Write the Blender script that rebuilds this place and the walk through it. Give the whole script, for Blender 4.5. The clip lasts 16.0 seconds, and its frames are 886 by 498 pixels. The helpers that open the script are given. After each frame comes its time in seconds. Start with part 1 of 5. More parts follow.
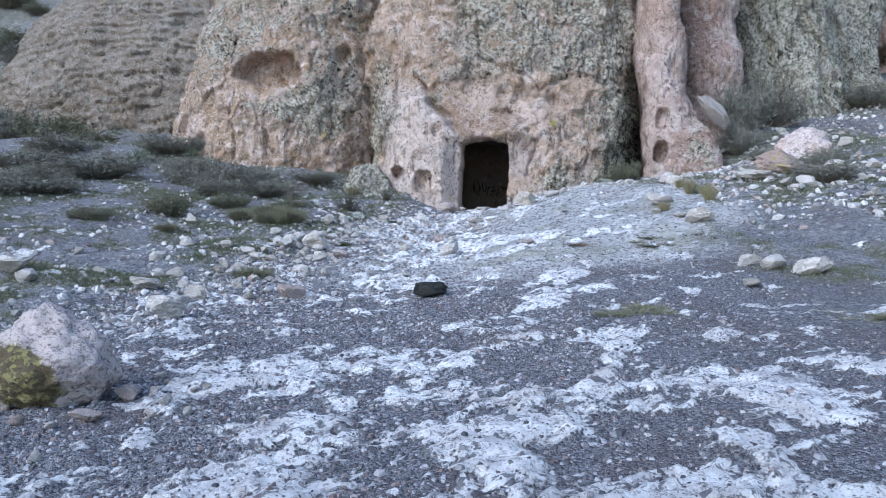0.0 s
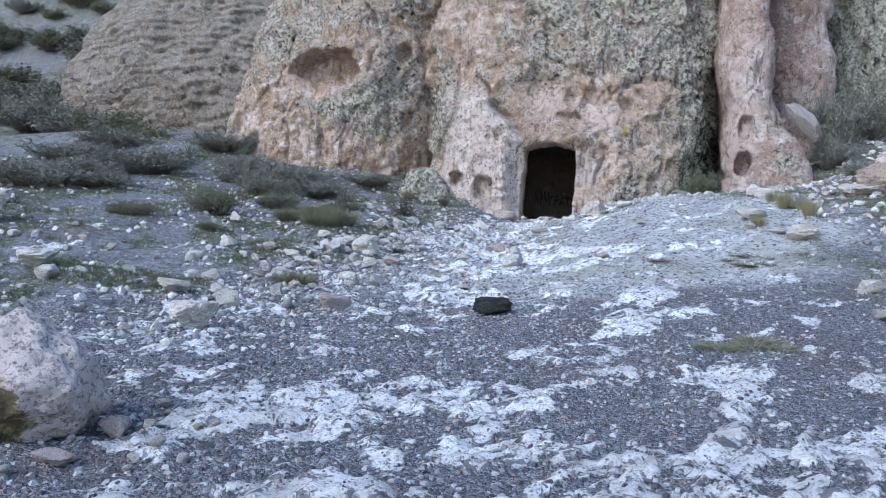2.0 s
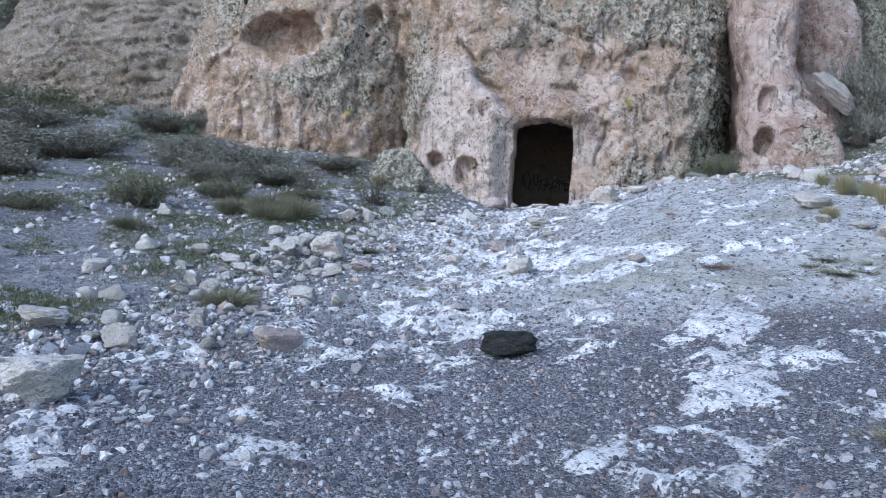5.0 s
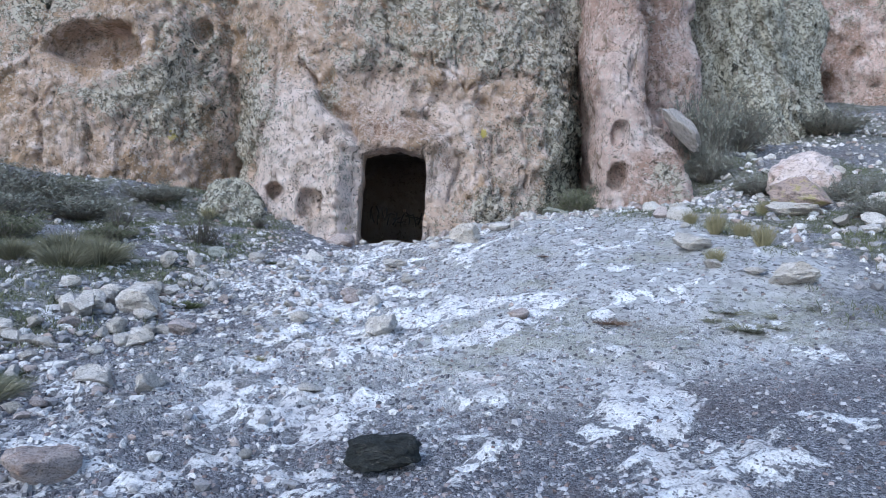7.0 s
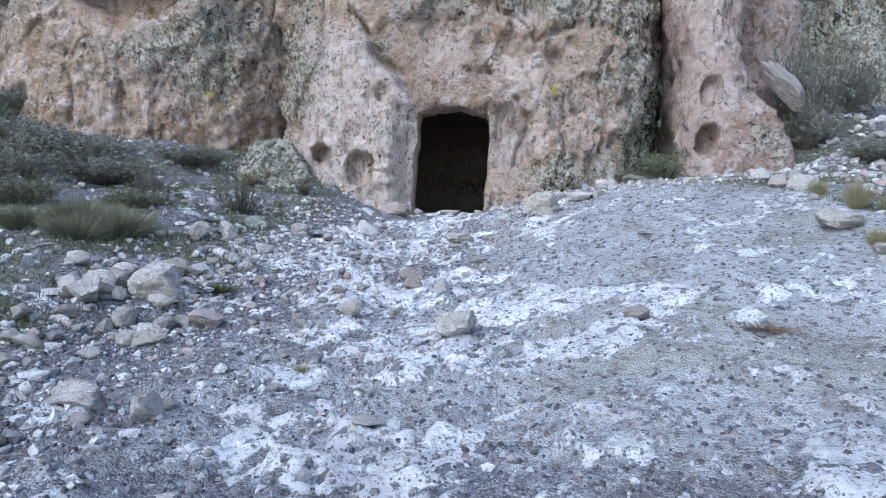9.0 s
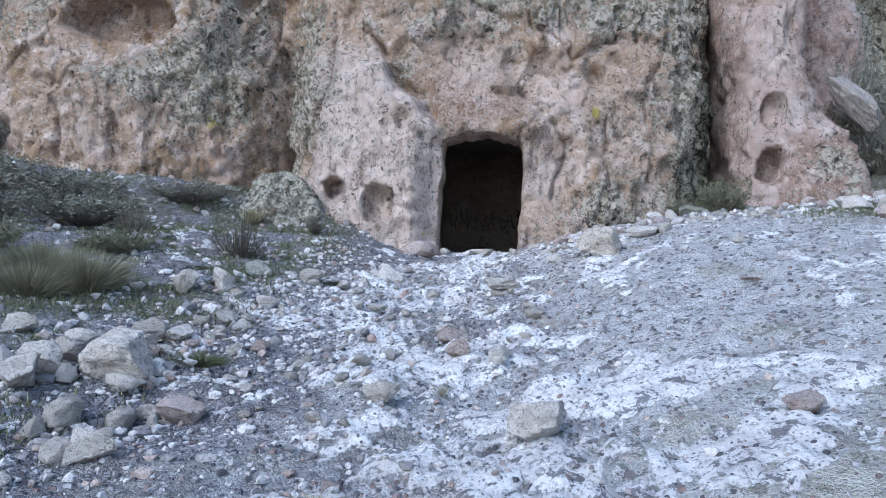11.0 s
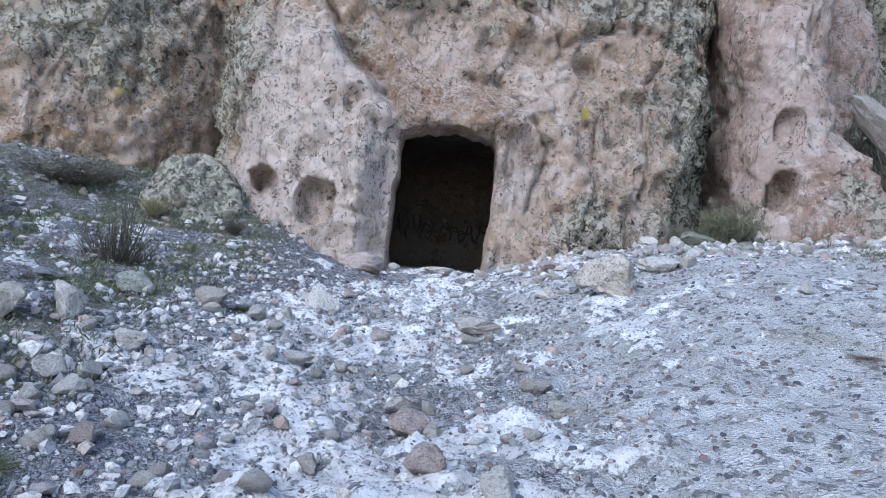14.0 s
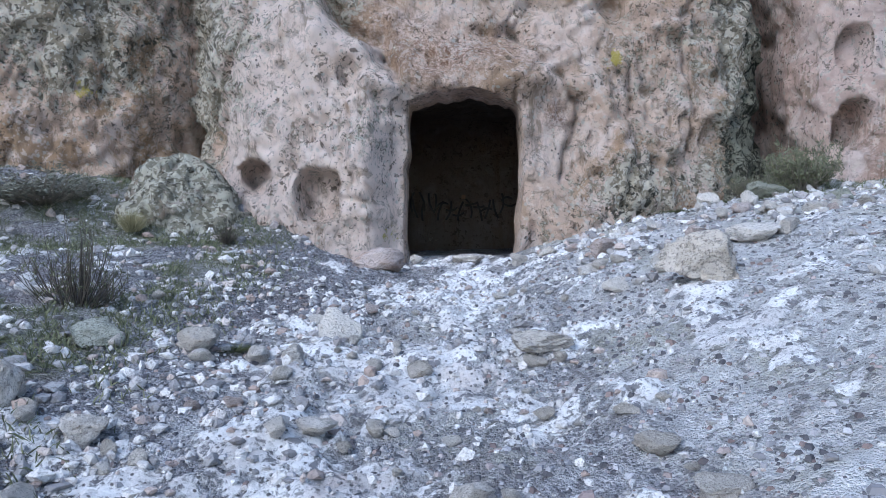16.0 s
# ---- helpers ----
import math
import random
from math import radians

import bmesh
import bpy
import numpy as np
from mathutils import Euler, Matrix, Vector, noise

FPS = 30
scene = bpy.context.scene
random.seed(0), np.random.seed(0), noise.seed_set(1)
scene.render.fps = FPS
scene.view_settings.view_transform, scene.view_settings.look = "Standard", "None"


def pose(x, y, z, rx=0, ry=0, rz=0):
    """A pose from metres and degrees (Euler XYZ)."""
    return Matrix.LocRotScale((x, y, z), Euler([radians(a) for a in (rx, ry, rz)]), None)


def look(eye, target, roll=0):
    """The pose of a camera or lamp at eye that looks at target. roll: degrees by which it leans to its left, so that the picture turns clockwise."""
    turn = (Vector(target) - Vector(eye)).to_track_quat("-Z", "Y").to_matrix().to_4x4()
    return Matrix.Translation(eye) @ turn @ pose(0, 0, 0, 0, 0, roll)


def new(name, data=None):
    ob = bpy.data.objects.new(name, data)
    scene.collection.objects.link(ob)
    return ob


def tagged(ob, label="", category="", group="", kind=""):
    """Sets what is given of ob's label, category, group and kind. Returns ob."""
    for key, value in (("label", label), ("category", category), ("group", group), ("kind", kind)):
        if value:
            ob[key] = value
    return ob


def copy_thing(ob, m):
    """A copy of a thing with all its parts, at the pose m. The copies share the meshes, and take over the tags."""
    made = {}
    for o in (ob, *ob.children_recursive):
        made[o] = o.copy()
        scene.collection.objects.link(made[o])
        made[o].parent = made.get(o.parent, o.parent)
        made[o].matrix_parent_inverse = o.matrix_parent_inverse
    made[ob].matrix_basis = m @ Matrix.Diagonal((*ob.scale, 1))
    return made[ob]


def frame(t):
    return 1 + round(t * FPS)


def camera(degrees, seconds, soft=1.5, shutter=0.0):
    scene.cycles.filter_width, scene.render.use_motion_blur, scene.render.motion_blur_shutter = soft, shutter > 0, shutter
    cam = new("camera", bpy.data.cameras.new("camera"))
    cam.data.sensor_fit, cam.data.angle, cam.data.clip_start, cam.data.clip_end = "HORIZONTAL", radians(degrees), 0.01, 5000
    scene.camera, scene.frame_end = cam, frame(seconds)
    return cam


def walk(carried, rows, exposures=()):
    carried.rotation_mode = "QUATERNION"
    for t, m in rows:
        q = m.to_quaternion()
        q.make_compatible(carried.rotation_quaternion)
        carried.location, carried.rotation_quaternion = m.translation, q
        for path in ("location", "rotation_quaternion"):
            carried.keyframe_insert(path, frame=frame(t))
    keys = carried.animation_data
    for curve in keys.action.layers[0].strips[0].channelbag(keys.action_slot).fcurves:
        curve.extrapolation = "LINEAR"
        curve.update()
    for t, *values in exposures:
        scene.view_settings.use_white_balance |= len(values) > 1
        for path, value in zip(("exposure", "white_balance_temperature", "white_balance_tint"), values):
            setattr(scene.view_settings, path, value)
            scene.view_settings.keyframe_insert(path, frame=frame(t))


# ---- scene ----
cam = camera(60.6, 16.0, soft=0.7)
PATH = [
    (0, (2.913, -21.301, -0.167), (2.536, -19.339, -0.254), 0.3),
    (0.5, (2.889, -21.113, -0.203), (2.391, -19.18, -0.324), 1.3),
    (1, (2.752, -20.905, -0.233), (2.316, -18.956, -0.349), 1.3),
    (1.5, (2.679, -20.512, -0.232), (2.336, -18.542, -0.301), 2.5),
    (2, (2.535, -20.1, -0.233), (2.021, -18.168, -0.296), 2.3),
    (2.5, (2.363, -19.646, -0.236), (1.855, -17.713, -0.314), 3.3),
    (3, (2.312, -19.097, -0.22), (1.878, -17.146, -0.294), 2.4),
    (3.2, (2.296, -18.973, -0.216), (1.818, -17.033, -0.302), 1.9),
    (5.3, (1.588, -17.314, -0.093), (1.173, -15.36, -0.197), 1.8),
    (5.5, (1.548, -17.153, -0.109), (1.184, -15.187, -0.177), 1.7),
    (6, (1.482, -16.642, 0.019), (1.259, -14.655, 0.055), 2.1),
    (6.5, (1.365, -16.385, 0.057), (1.235, -14.39, 0.085), 0.5),
    (7, (1.285, -16.059, 0.074), (1.26, -14.059, 0.058), 1.6),
    (7.5, (1.223, -15.632, 0.098), (1.13, -13.634, 0.089), 0.0),
    (8, (1.094, -15.188, 0.1), (0.959, -13.193, 0.056), -0.3),
    (8.2, (1.069, -15.058, 0.113), (0.939, -13.064, 0.038), 0.1),
    (10.3, (0.545, -13.266, 0.125), (0.353, -11.279, 0.005), 4.3),
    (10.5, (0.507, -13.13, 0.157), (0.325, -11.141, 0.06), 3.8),
    (11, (0.46, -12.723, 0.151), (0.288, -10.73, 0.14), 1.4),
    (11.5, (0.436, -12.376, 0.172), (0.184, -10.392, 0.2), 1.2),
    (12, (0.301, -12.025, 0.211), (0.056, -10.042, 0.3), 0.4),
    (12.5, (0.231, -11.589, 0.202), (0.016, -9.602, 0.273), 3.9),
    (13, (0.202, -11.231, 0.211), (-0.067, -9.249, 0.191), 5.4),
    (13.5, (0.146, -10.861, 0.28), (0.006, -8.866, 0.237), 5.7),
    (14, (0.128, -10.454, 0.292), (0.112, -8.454, 0.302), 5.4),
    (14.5, (0.028, -10.046, 0.3), (0.018, -8.047, 0.326), 4.4),
    (15, (-0.129, -9.676, 0.376), (-0.145, -7.676, 0.368), 3.5),
    (15.5, (-0.129, -9.348, 0.349), (-0.159, -7.349, 0.297), 1.0),
    (16, (-0.093, -9.084, 0.479), (-0.135, -7.085, 0.407), -0.9),
]
walk(cam, [(t, look(eye, target, roll)) for t, eye, target, roll in PATH], [(0.0, 1.36), (8.0, 1.35), (16.0, 1.42)])

# ---------- daylight: a shaded slope under a wide pale sky ----------
SUN_EL, SUN_AZ = radians(40), radians(215)
world = bpy.data.worlds.new("sky")
scene.world = world
world.use_nodes = True
sky = world.node_tree.nodes.new("ShaderNodeTexSky")
sky.sky_type = "NISHITA"
sky.sun_disc = False
sky.sun_elevation, sky.sun_rotation = SUN_EL, SUN_AZ
sky.air_density, sky.dust_density, sky.ozone_density = 1.0, 0.6, 2.5
back = world.node_tree.nodes["Background"]
back.inputs["Strength"].default_value = 0.135
world.node_tree.links.new(sky.outputs[0], back.inputs[0])
sun = new("sun", bpy.data.lights.new("sun", "SUN"))
sun.data.energy, sun.data.angle, sun.data.color = 1.05, radians(36), (0.79, 0.885, 1.0)
sun_from = Vector((math.sin(SUN_AZ) * math.cos(SUN_EL), math.cos(SUN_AZ) * math.cos(SUN_EL), math.sin(SUN_EL)))
sun.matrix_world = look(sun_from * 60, (0, 0, 0))


# ---------- smooth noise on arrays ----------
def lattice(i, j, k, seed):
    h = (i.astype(np.int64) * 374761393 + j.astype(np.int64) * 668265263 + k.astype(np.int64) * 2147483647 + seed * 144665) & 0xFFFFFFFF
    h = ((h ^ (h >> 13)) * 1274126177) & 0xFFFFFFFF
    h = ((h ^ (h >> 16)) * 2246822519) & 0xFFFFFFFF
    return ((h ^ (h >> 15)) & 0xFFFF) / 32767.5 - 1.0


def vnoise(x, y, z, seed=0):
    x, y, z = np.broadcast_arrays(np.asarray(x, float), np.asarray(y, float), np.asarray(z, float))
    i, j, k = np.floor(x), np.floor(y), np.floor(z)
    u, v, w = x - i, y - j, z - k
    u, v, w = (a * a * a * (a * (a * 6 - 15) + 10) for a in (u, v, w))
    out = 0.0
    for a in (0, 1):
        for b in (0, 1):
            for c in (0, 1):
                out = out + lattice(i + a, j + b, k + c, seed) * (u if a else 1 - u) * (v if b else 1 - v) * (w if c else 1 - w)
    return out


def fbm(x, y, z, scale, octaves=4, seed=0, gain=0.5):
    out, amp, f = 0.0, 1.0, 1.0 / scale
    for o in range(octaves):
        out = out + amp * vnoise(x * f + 17.3 * o, y * f - 9.1 * o, z * f + 4.7 * o, seed + o)
        amp, f = amp * gain, f * 2.03
    return out


def ss(a, b, x):
    t = np.clip((np.asarray(x, float) - a) / (b - a), 0, 1)
    return t * t * (3 - 2 * t)


def softplus(x, k=0.5):
    return np.log1p(np.exp(np.clip(np.asarray(x, float) / k, -40, 40))) * k


# ---------- the lie of the land ----------
def terrain(x, y):
    """The smooth ground: a gully that rises to the doorway, a mound on one side, a bank and hillside on the other."""
    x, y = np.asarray(x, float), np.asarray(y, float)
    base = np.interp(y, [-400, -60, -30, -21, -16.5, -13.5, -11, -9, -7.4, -5, -3.4, 0, 2], [-14, -4, -2.1, -1.68, -1.5, -1.34, -1.17, -0.95, -0.76, -0.44, -0.22, -0.02, 0.0])
    amp = np.interp(y, [-40, -20, -16, -13.5, -10.4, -9.2, -8, -5, 0], [0.12, 0.16, 0.2, 0.24, 0.38, 0.55, 0.85, 1.0, 1.02])
    rise = np.power(np.maximum(x - 0.3, 0) / 2.2, 1.15)
    right = amp * (0.98 * (1 - np.exp(-rise)) + 0.07 * softplus(x - 6, 0.8))
    bank = np.interp(y, [-60, -22, -14, -9, -5, 0], [0.2, 0.35, 0.6, 0.95, 1.0, 1.0])
    left = bank * (0.21 * softplus(-x - 1.75 - 0.12 * np.maximum(-y - 8, 0), 0.35) - 0.11 * softplus(-x - 3.2, 0.4))
    talus = 0.62 * np.exp(-(((y - 0.6) / 1.5) ** 2)) * ss(-0.8, -2.3, x)
    hill_r = 0.3 * softplus(y + 1.2, 0.8) * ss(5.0, 8.5, x)
    hill_l = 0.3 * softplus(y - 0.5, 1.0) * ss(-7.0, -11.0, x) + 0.2 * softplus(y - 11, 2) * ss(-7.0, -14.0, x)
    rubble = 0.55 * np.exp(-(((x - 7.2) / 0.9) ** 2) - ((y - 2.4) / 1.1) ** 2)
    sides = left + right + talus + hill_r + hill_l + rubble
    cave = ss(0.0, 0.7, y) * ss(3.6, 3.0, np.abs(x)) * ss(9, 7, y)
    sides = sides * (1 - cave)
    behind = ss(3, 6, y) * ss(9.0, 6.0, np.abs(x - 1)) * ss(40, 20, y)
    z = base + sides * (1 - 0.7 * behind)
    return z + 0.45 * softplus(y - 14, 2) * (1 - 0.5 * ss(60, 200, y)) * ss(400, 60, y)


def ground_masks(x, y):
    """Where bare rock, pale dust, a pale spill and herbs lie."""
    plates = ss(-12.2, -15.4, y + 0.12 * x) * ss(-3.4, -1.5, x + 0.15 * (y + 16))
    gully = np.exp(-(((x + 0.1 + 0.25 * np.sin(y * 0.9)) / (1.05 + 0.075 * np.maximum(-y, 0))) ** 2)) * ss(-13.0, -10.2, y)
    mound = ss(0.5, 1.5, x) * ss(6.0, 3.6, x) * ss(-12.0, -8.8, y - 0.25 * (x - 2)) * ss(1.5, -1.0, y)
    spill = np.exp(-(((x - 2.5 - 0.22 * (y + 12)) / 0.30) ** 2)) * np.exp(-(((y + 11.9) / 1.5) ** 2))
    bank = ss(-1.5, -2.9, x + 0.12 * np.maximum(-y - 8, 0)) * ss(-22, -15, y)
    east = ss(3.7, 5.4, x + 0.15 * y + 1.0) * ss(-14, -10, y)
    return plates, gully, mound, spill, np.clip(bank + east, 0, 1)


def ground_detail(x, y):
    """Relief of the ground in metres, and its shares of bare rock, dust and herbs."""
    plates, gully, mound, spill, herb = ground_masks(x, y)
    warp = 0.18 * fbm(x, y, 3.1, 0.5, 4, 5)
    n = plates * fbm(x + warp, (y + warp) * 0.9, 0.0, 0.62, 6, 11, 0.76) + (1 - plates) * fbm(x + warp, (y + warp) * 1.2, 0.0, 0.5, 5, 13, 0.7)
    want = np.clip((0.50 + 0.42 * ss(-15.0, -16.8, y)) * plates * (0.5 + 0.5 * ss(4.6, 2.6, x)) + 0.86 * gully + 0.10 * mound + 0.82 * spill + 0.55 * np.exp(-(((x + 4.2) / 1.2) ** 2) - ((y + 2.3) / 0.55) ** 2) - 0.22 * herb, -0.5, 1.2)
    fade = ss(9.5, 6.5, np.abs(x - 0.5)) * ss(-25, -20, y) * ss(3, 1, y)
    crevice = ss(0.86, 0.99, 1 - np.abs(fbm(x + warp, y * 1.6 + warp, 8.0, 0.7, 3, 17)))
    field = n + 1.25 * want - 0.8 - 2 * (1 - fade) - 0.75 * crevice * plates - 0.8 * crevice * gully * (1 - plates)
    bare = ss(-0.50, 0.52, field)
    dust = np.clip(0.02 + mound * 1.0 + 0.4 * gully + 0.15 * herb, 0, 1) * (0.6 + 0.4 * ss(-0.6, 0.5, fbm(x, y, 1.0, 1.3, 4, 23)))
    relief = bare * (0.016 + 0.026 * np.clip(field, 0, 1)) * (0.6 + 0.6 * plates + 0.9 * gully)
    relief = relief + 0.05 * fbm(x, y, 2.0, 1.6, 3, 31) + 0.06 * herb * fbm(x, y, 9.0, 0.8, 3, 37) + (0.026 + 0.035 * gully) * fbm(x, y, 5.0, 0.35, 3, 41) + (0.010 + 0.016 * bare * (1 - 0.7 * mound)) * fbm(x, y, 7.0, 0.13, 3, 47)
    flat = ss(0.1, 0.6, y) * ss(1.6, 1.0, np.abs(x))
    tuft = herb * ss(-0.5, 0.35, fbm(x, y, 6.0, 1.1, 4, 53))
    return relief * (1 - 0.6 * flat), bare, dust, tuft * (1 - bare)


def ground_z(x, y):
    return terrain(x, y) + ground_detail(x, y)[0]


# ---------- mesh helpers ----------
def mesh_from(name, verts, faces, materials, attrs=None, smooth=True):
    me = bpy.data.meshes.new(name)
    me.from_pydata(np.asarray(verts, float).tolist(), [], faces if isinstance(faces, list) else faces.tolist())
    for m in materials if isinstance(materials, (list, tuple)) else [materials]:
        me.materials.append(m)
    for key, val in (attrs or {}).items():
        at = me.attributes.new(key, "FLOAT", "POINT")
        at.data.foreach_set("value", np.asarray(val, np.float32))
    if smooth:
        me.polygons.foreach_set("use_smooth", np.ones(len(me.polygons), bool))
    me.update()
    return me


def grid_faces(rows, cols, wrap=False):
    r, c = np.meshgrid(np.arange(rows - 1), np.arange(cols if wrap else cols - 1), indexing="ij")
    d = (c + 1) % cols
    return np.stack([r * cols + c, r * cols + d, (r + 1) * cols + d, (r + 1) * cols + c], -1).reshape(-1, 4)


# ---------- materials ----------
class Nodes:
    def __init__(self, name):
        self.mat = bpy.data.materials.new(name)
        self.mat.use_nodes = True
        self.t = self.mat.node_tree
        self.bsdf = self.t.nodes["Principled BSDF"]
        self.pos = self.t.nodes.new("ShaderNodeTexCoord").outputs["Object"]

    def link(self, a, b):
        if isinstance(a, (int, float)):
            b.default_value = a
        elif isinstance(a, tuple):
            b.default_value = (*a, 1.0) if len(a) == 3 else a
        else:
            self.t.links.new(a, b)

    def at(self, name):
        n = self.t.nodes.new("ShaderNodeAttribute")
        n.attribute_name = name
        return n.outputs["Fac"]

    def noise(self, scale, detail=5.0, rough=0.6, distort=0.0, stretch=None):
        n = self.t.nodes.new("ShaderNodeTexNoise")
        n.inputs["Scale"].default_value, n.inputs["Detail"].default_value = scale, detail
        n.inputs["Roughness"].default_value, n.inputs["Distortion"].default_value = rough, distort
        p = self.pos
        if stretch:
            m = self.t.nodes.new("ShaderNodeMapping")
            m.inputs["Scale"].default_value = stretch
            self.t.links.new(p, m.inputs[0])
            p = m.outputs[0]
        self.t.links.new(p, n.inputs["Vector"])
        return n.outputs["Fac"]

    def cells(self, scale, feature="F1", rand=1.0):
        n = self.t.nodes.new("ShaderNodeTexVoronoi")
        n.feature = feature
        n.inputs["Scale"].default_value, n.inputs["Randomness"].default_value = scale, rand
        self.t.links.new(self.pos, n.inputs["Vector"])
        return n.outputs["Distance"], n.outputs.get("Color")

    def math(self, op, a, b=0.0, c=0.0):
        n = self.t.nodes.new("ShaderNodeMath")
        n.operation = op
        for v, s in zip((a, b, c), n.inputs):
            self.link(v, s)
        return n.outputs[0]

    def step(self, x, lo, hi, a=0.0, b=1.0):
        n = self.t.nodes.new("ShaderNodeMapRange")
        n.interpolation_type = "SMOOTHSTEP"
        for v, s in zip((x, lo, hi, a, b), n.inputs):
            self.link(v, s)
        return n.outputs[0]

    def mix(self, fac, a, b, mode="MIX"):
        n = self.t.nodes.new("ShaderNodeMix")
        n.data_type, n.blend_type = "RGBA", mode
        self.link(fac, n.inputs[0])
        self.link(a, n.inputs[6])
        self.link(b, n.inputs[7])
        return n.outputs[2]

    def random(self, island=False):
        n = self.t.nodes.new("ShaderNodeNewGeometry" if island else "ShaderNodeObjectInfo")
        return n.outputs["Random Per Island" if island else "Random"]

    def done(self, color, rough=0.9, height=None, strength=0.5, distance=0.02, spec=0.25):
        self.link(color, self.bsdf.inputs["Base Color"])
        self.link(rough, self.bsdf.inputs["Roughness"])
        self.bsdf.inputs["Specular IOR Level"].default_value = spec
        if height is not None:
            n = self.t.nodes.new("ShaderNodeBump")
            n.inputs["Strength"].default_value, n.inputs["Distance"].default_value = strength, distance
            self.t.links.new(height, n.inputs["Height"])
            self.t.links.new(n.outputs[0], self.bsdf.inputs["Normal"])
        return self.mat


def cliff_material(name, fresh=(0.74, 0.535, 0.42), brown=(0.52, 0.34, 0.22), pale=(0.92, 0.745, 0.67), crust=((0.31, 0.265, 0.20), (0.72, 0.645, 0.54)), speck=1.0):
    k = Nodes(name)
    big, mid, fine, sand = k.noise(0.6, 6, 0.62, 0.8), k.noise(2.2, 8, 0.72, 0.6), k.noise(20, 7, 0.8), k.noise(70, 3, 0.7)
    col = k.mix(k.step(big, 0.40, 0.60), fresh, brown)
    col = k.mix(k.step(mid, 0.49, 0.63), col, pale)
    col = k.mix(k.math("MULTIPLY", k.at("fresh"), k.step(mid, 0.34, 0.54, 0.35, 1.0)), col, pale)
    streak = k.noise(2.6, 6, 0.7, 0.4, (2.2, 2.2, 0.28))
    col = k.mix(k.step(streak, 0.53, 0.66, 0.0, 0.7), col, (0.26, 0.18, 0.125))
    col = k.mix(k.step(k.noise(4.5, 7, 0.75, 0.8), 0.53, 0.62, 0.0, 0.6), col, (0.29, 0.21, 0.15))
    col = k.mix(k.math("MULTIPLY", k.at("rust"), k.step(fine, 0.4, 0.6)), col, (0.27, 0.135, 0.085))
    col = k.mix(k.math("MULTIPLY", k.step(k.noise(14, 5, 0.64, 0.4), 0.40, 0.43, 0.85, 0.0), k.step(k.noise(1.2, 5, 0.65, 0.4), 0.42, 0.56, 0.12, 1.0)), col, (0.14, 0.10, 0.075))
    col = k.mix(k.step(k.noise(10, 5, 0.64, 0.3), 0.56, 0.60, 0.0, 0.5 * speck), col, (0.90, 0.77, 0.69))
    col = k.mix(k.step(sand, 0.58, 0.74, 0.0, 0.25 * speck), col, (0.78, 0.70, 0.64))
    # pits sunk in the bump, and their inner darkness put into the colour too
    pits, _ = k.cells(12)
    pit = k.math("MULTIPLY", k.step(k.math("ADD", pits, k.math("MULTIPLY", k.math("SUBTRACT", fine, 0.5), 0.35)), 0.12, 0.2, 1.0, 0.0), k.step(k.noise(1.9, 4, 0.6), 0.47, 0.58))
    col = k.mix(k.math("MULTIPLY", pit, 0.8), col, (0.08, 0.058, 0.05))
    # crusts of grey lichen in ragged blotches, pale with dark gaps, and black spots in clusters
    blot, patch, tone = k.noise(9, 9, 0.82, 0.7), k.noise(1.7, 6, 0.68, 0.6), k.noise(7, 7, 0.8, 0.5)
    cover = k.math("ADD", k.math("MULTIPLY", k.at("lichen"), 0.30), k.math("MULTIPLY", patch, 0.75))
    lich = k.step(k.math("SUBTRACT", k.math("ADD", blot, cover), 1.05), -0.015, 0.03)
    lcol = k.mix(k.step(k.noise(8, 5, 0.62, 0.4), 0.47, 0.53), crust[0], crust[1])
    lcol = k.mix(k.step(k.noise(13, 4, 0.6, 0.4), 0.40, 0.44, 0.9, 0.0), lcol, (0.085, 0.075, 0.055))
    lcol = k.mix(k.step(k.noise(17, 4, 0.6, 0.4), 0.57, 0.61, 0.0, 0.8), lcol, (0.80, 0.77, 0.68))
    col = k.mix(k.math("MULTIPLY", lich, 0.92), col, lcol)
    flecks, fcol = k.cells(11)
    fleck = k.math("MULTIPLY", k.step(k.math("ADD", flecks, k.math("MULTIPLY", k.math("SUBTRACT", fine, 0.5), 0.7)), 0.22, 0.30, 1.0, 0.0), k.step(fcol, 0.45, 0.55))
    col = k.mix(k.math("MULTIPLY", fleck, k.step(k.noise(1.3, 4, 0.6), 0.42, 0.56, 0.15 * speck, 0.75 * speck)), col, (0.63, 0.59, 0.53))
    spot = k.step(k.noise(6.0, 5, 0.64, 0.3), 0.395, 0.425, 1.0, 0.0)
    where = k.math("MULTIPLY", k.step(k.noise(0.9, 4, 0.6), 0.46, 0.60), k.step(k.at("lichen"), 0.1, 0.6, 0.25, 1.0))
    col = k.mix(k.math("MULTIPLY", k.math("MULTIPLY", spot, where), 0.9), col, (0.032, 0.032, 0.024))
    moss = k.step(k.math("ADD", k.noise(8, 8, 0.8, 0.6), k.math("MULTIPLY", k.at("moss"), 0.36)), 0.74, 0.82)
    col = k.mix(moss, col, k.mix(k.step(tone, 0.46, 0.54), (0.035, 0.035, 0.025), (0.32, 0.31, 0.245)))
    yel = k.step(k.math("ADD", k.noise(12, 7, 0.75), k.math("MULTIPLY", k.at("yellow"), 0.5)), 0.84, 0.92)
    col = k.mix(k.math("MULTIPLY", yel, 0.8), col, (0.58, 0.46, 0.08))
    h = k.math("ADD", k.math("MULTIPLY", mid, 0.45), k.math("MULTIPLY", fine, 0.55))
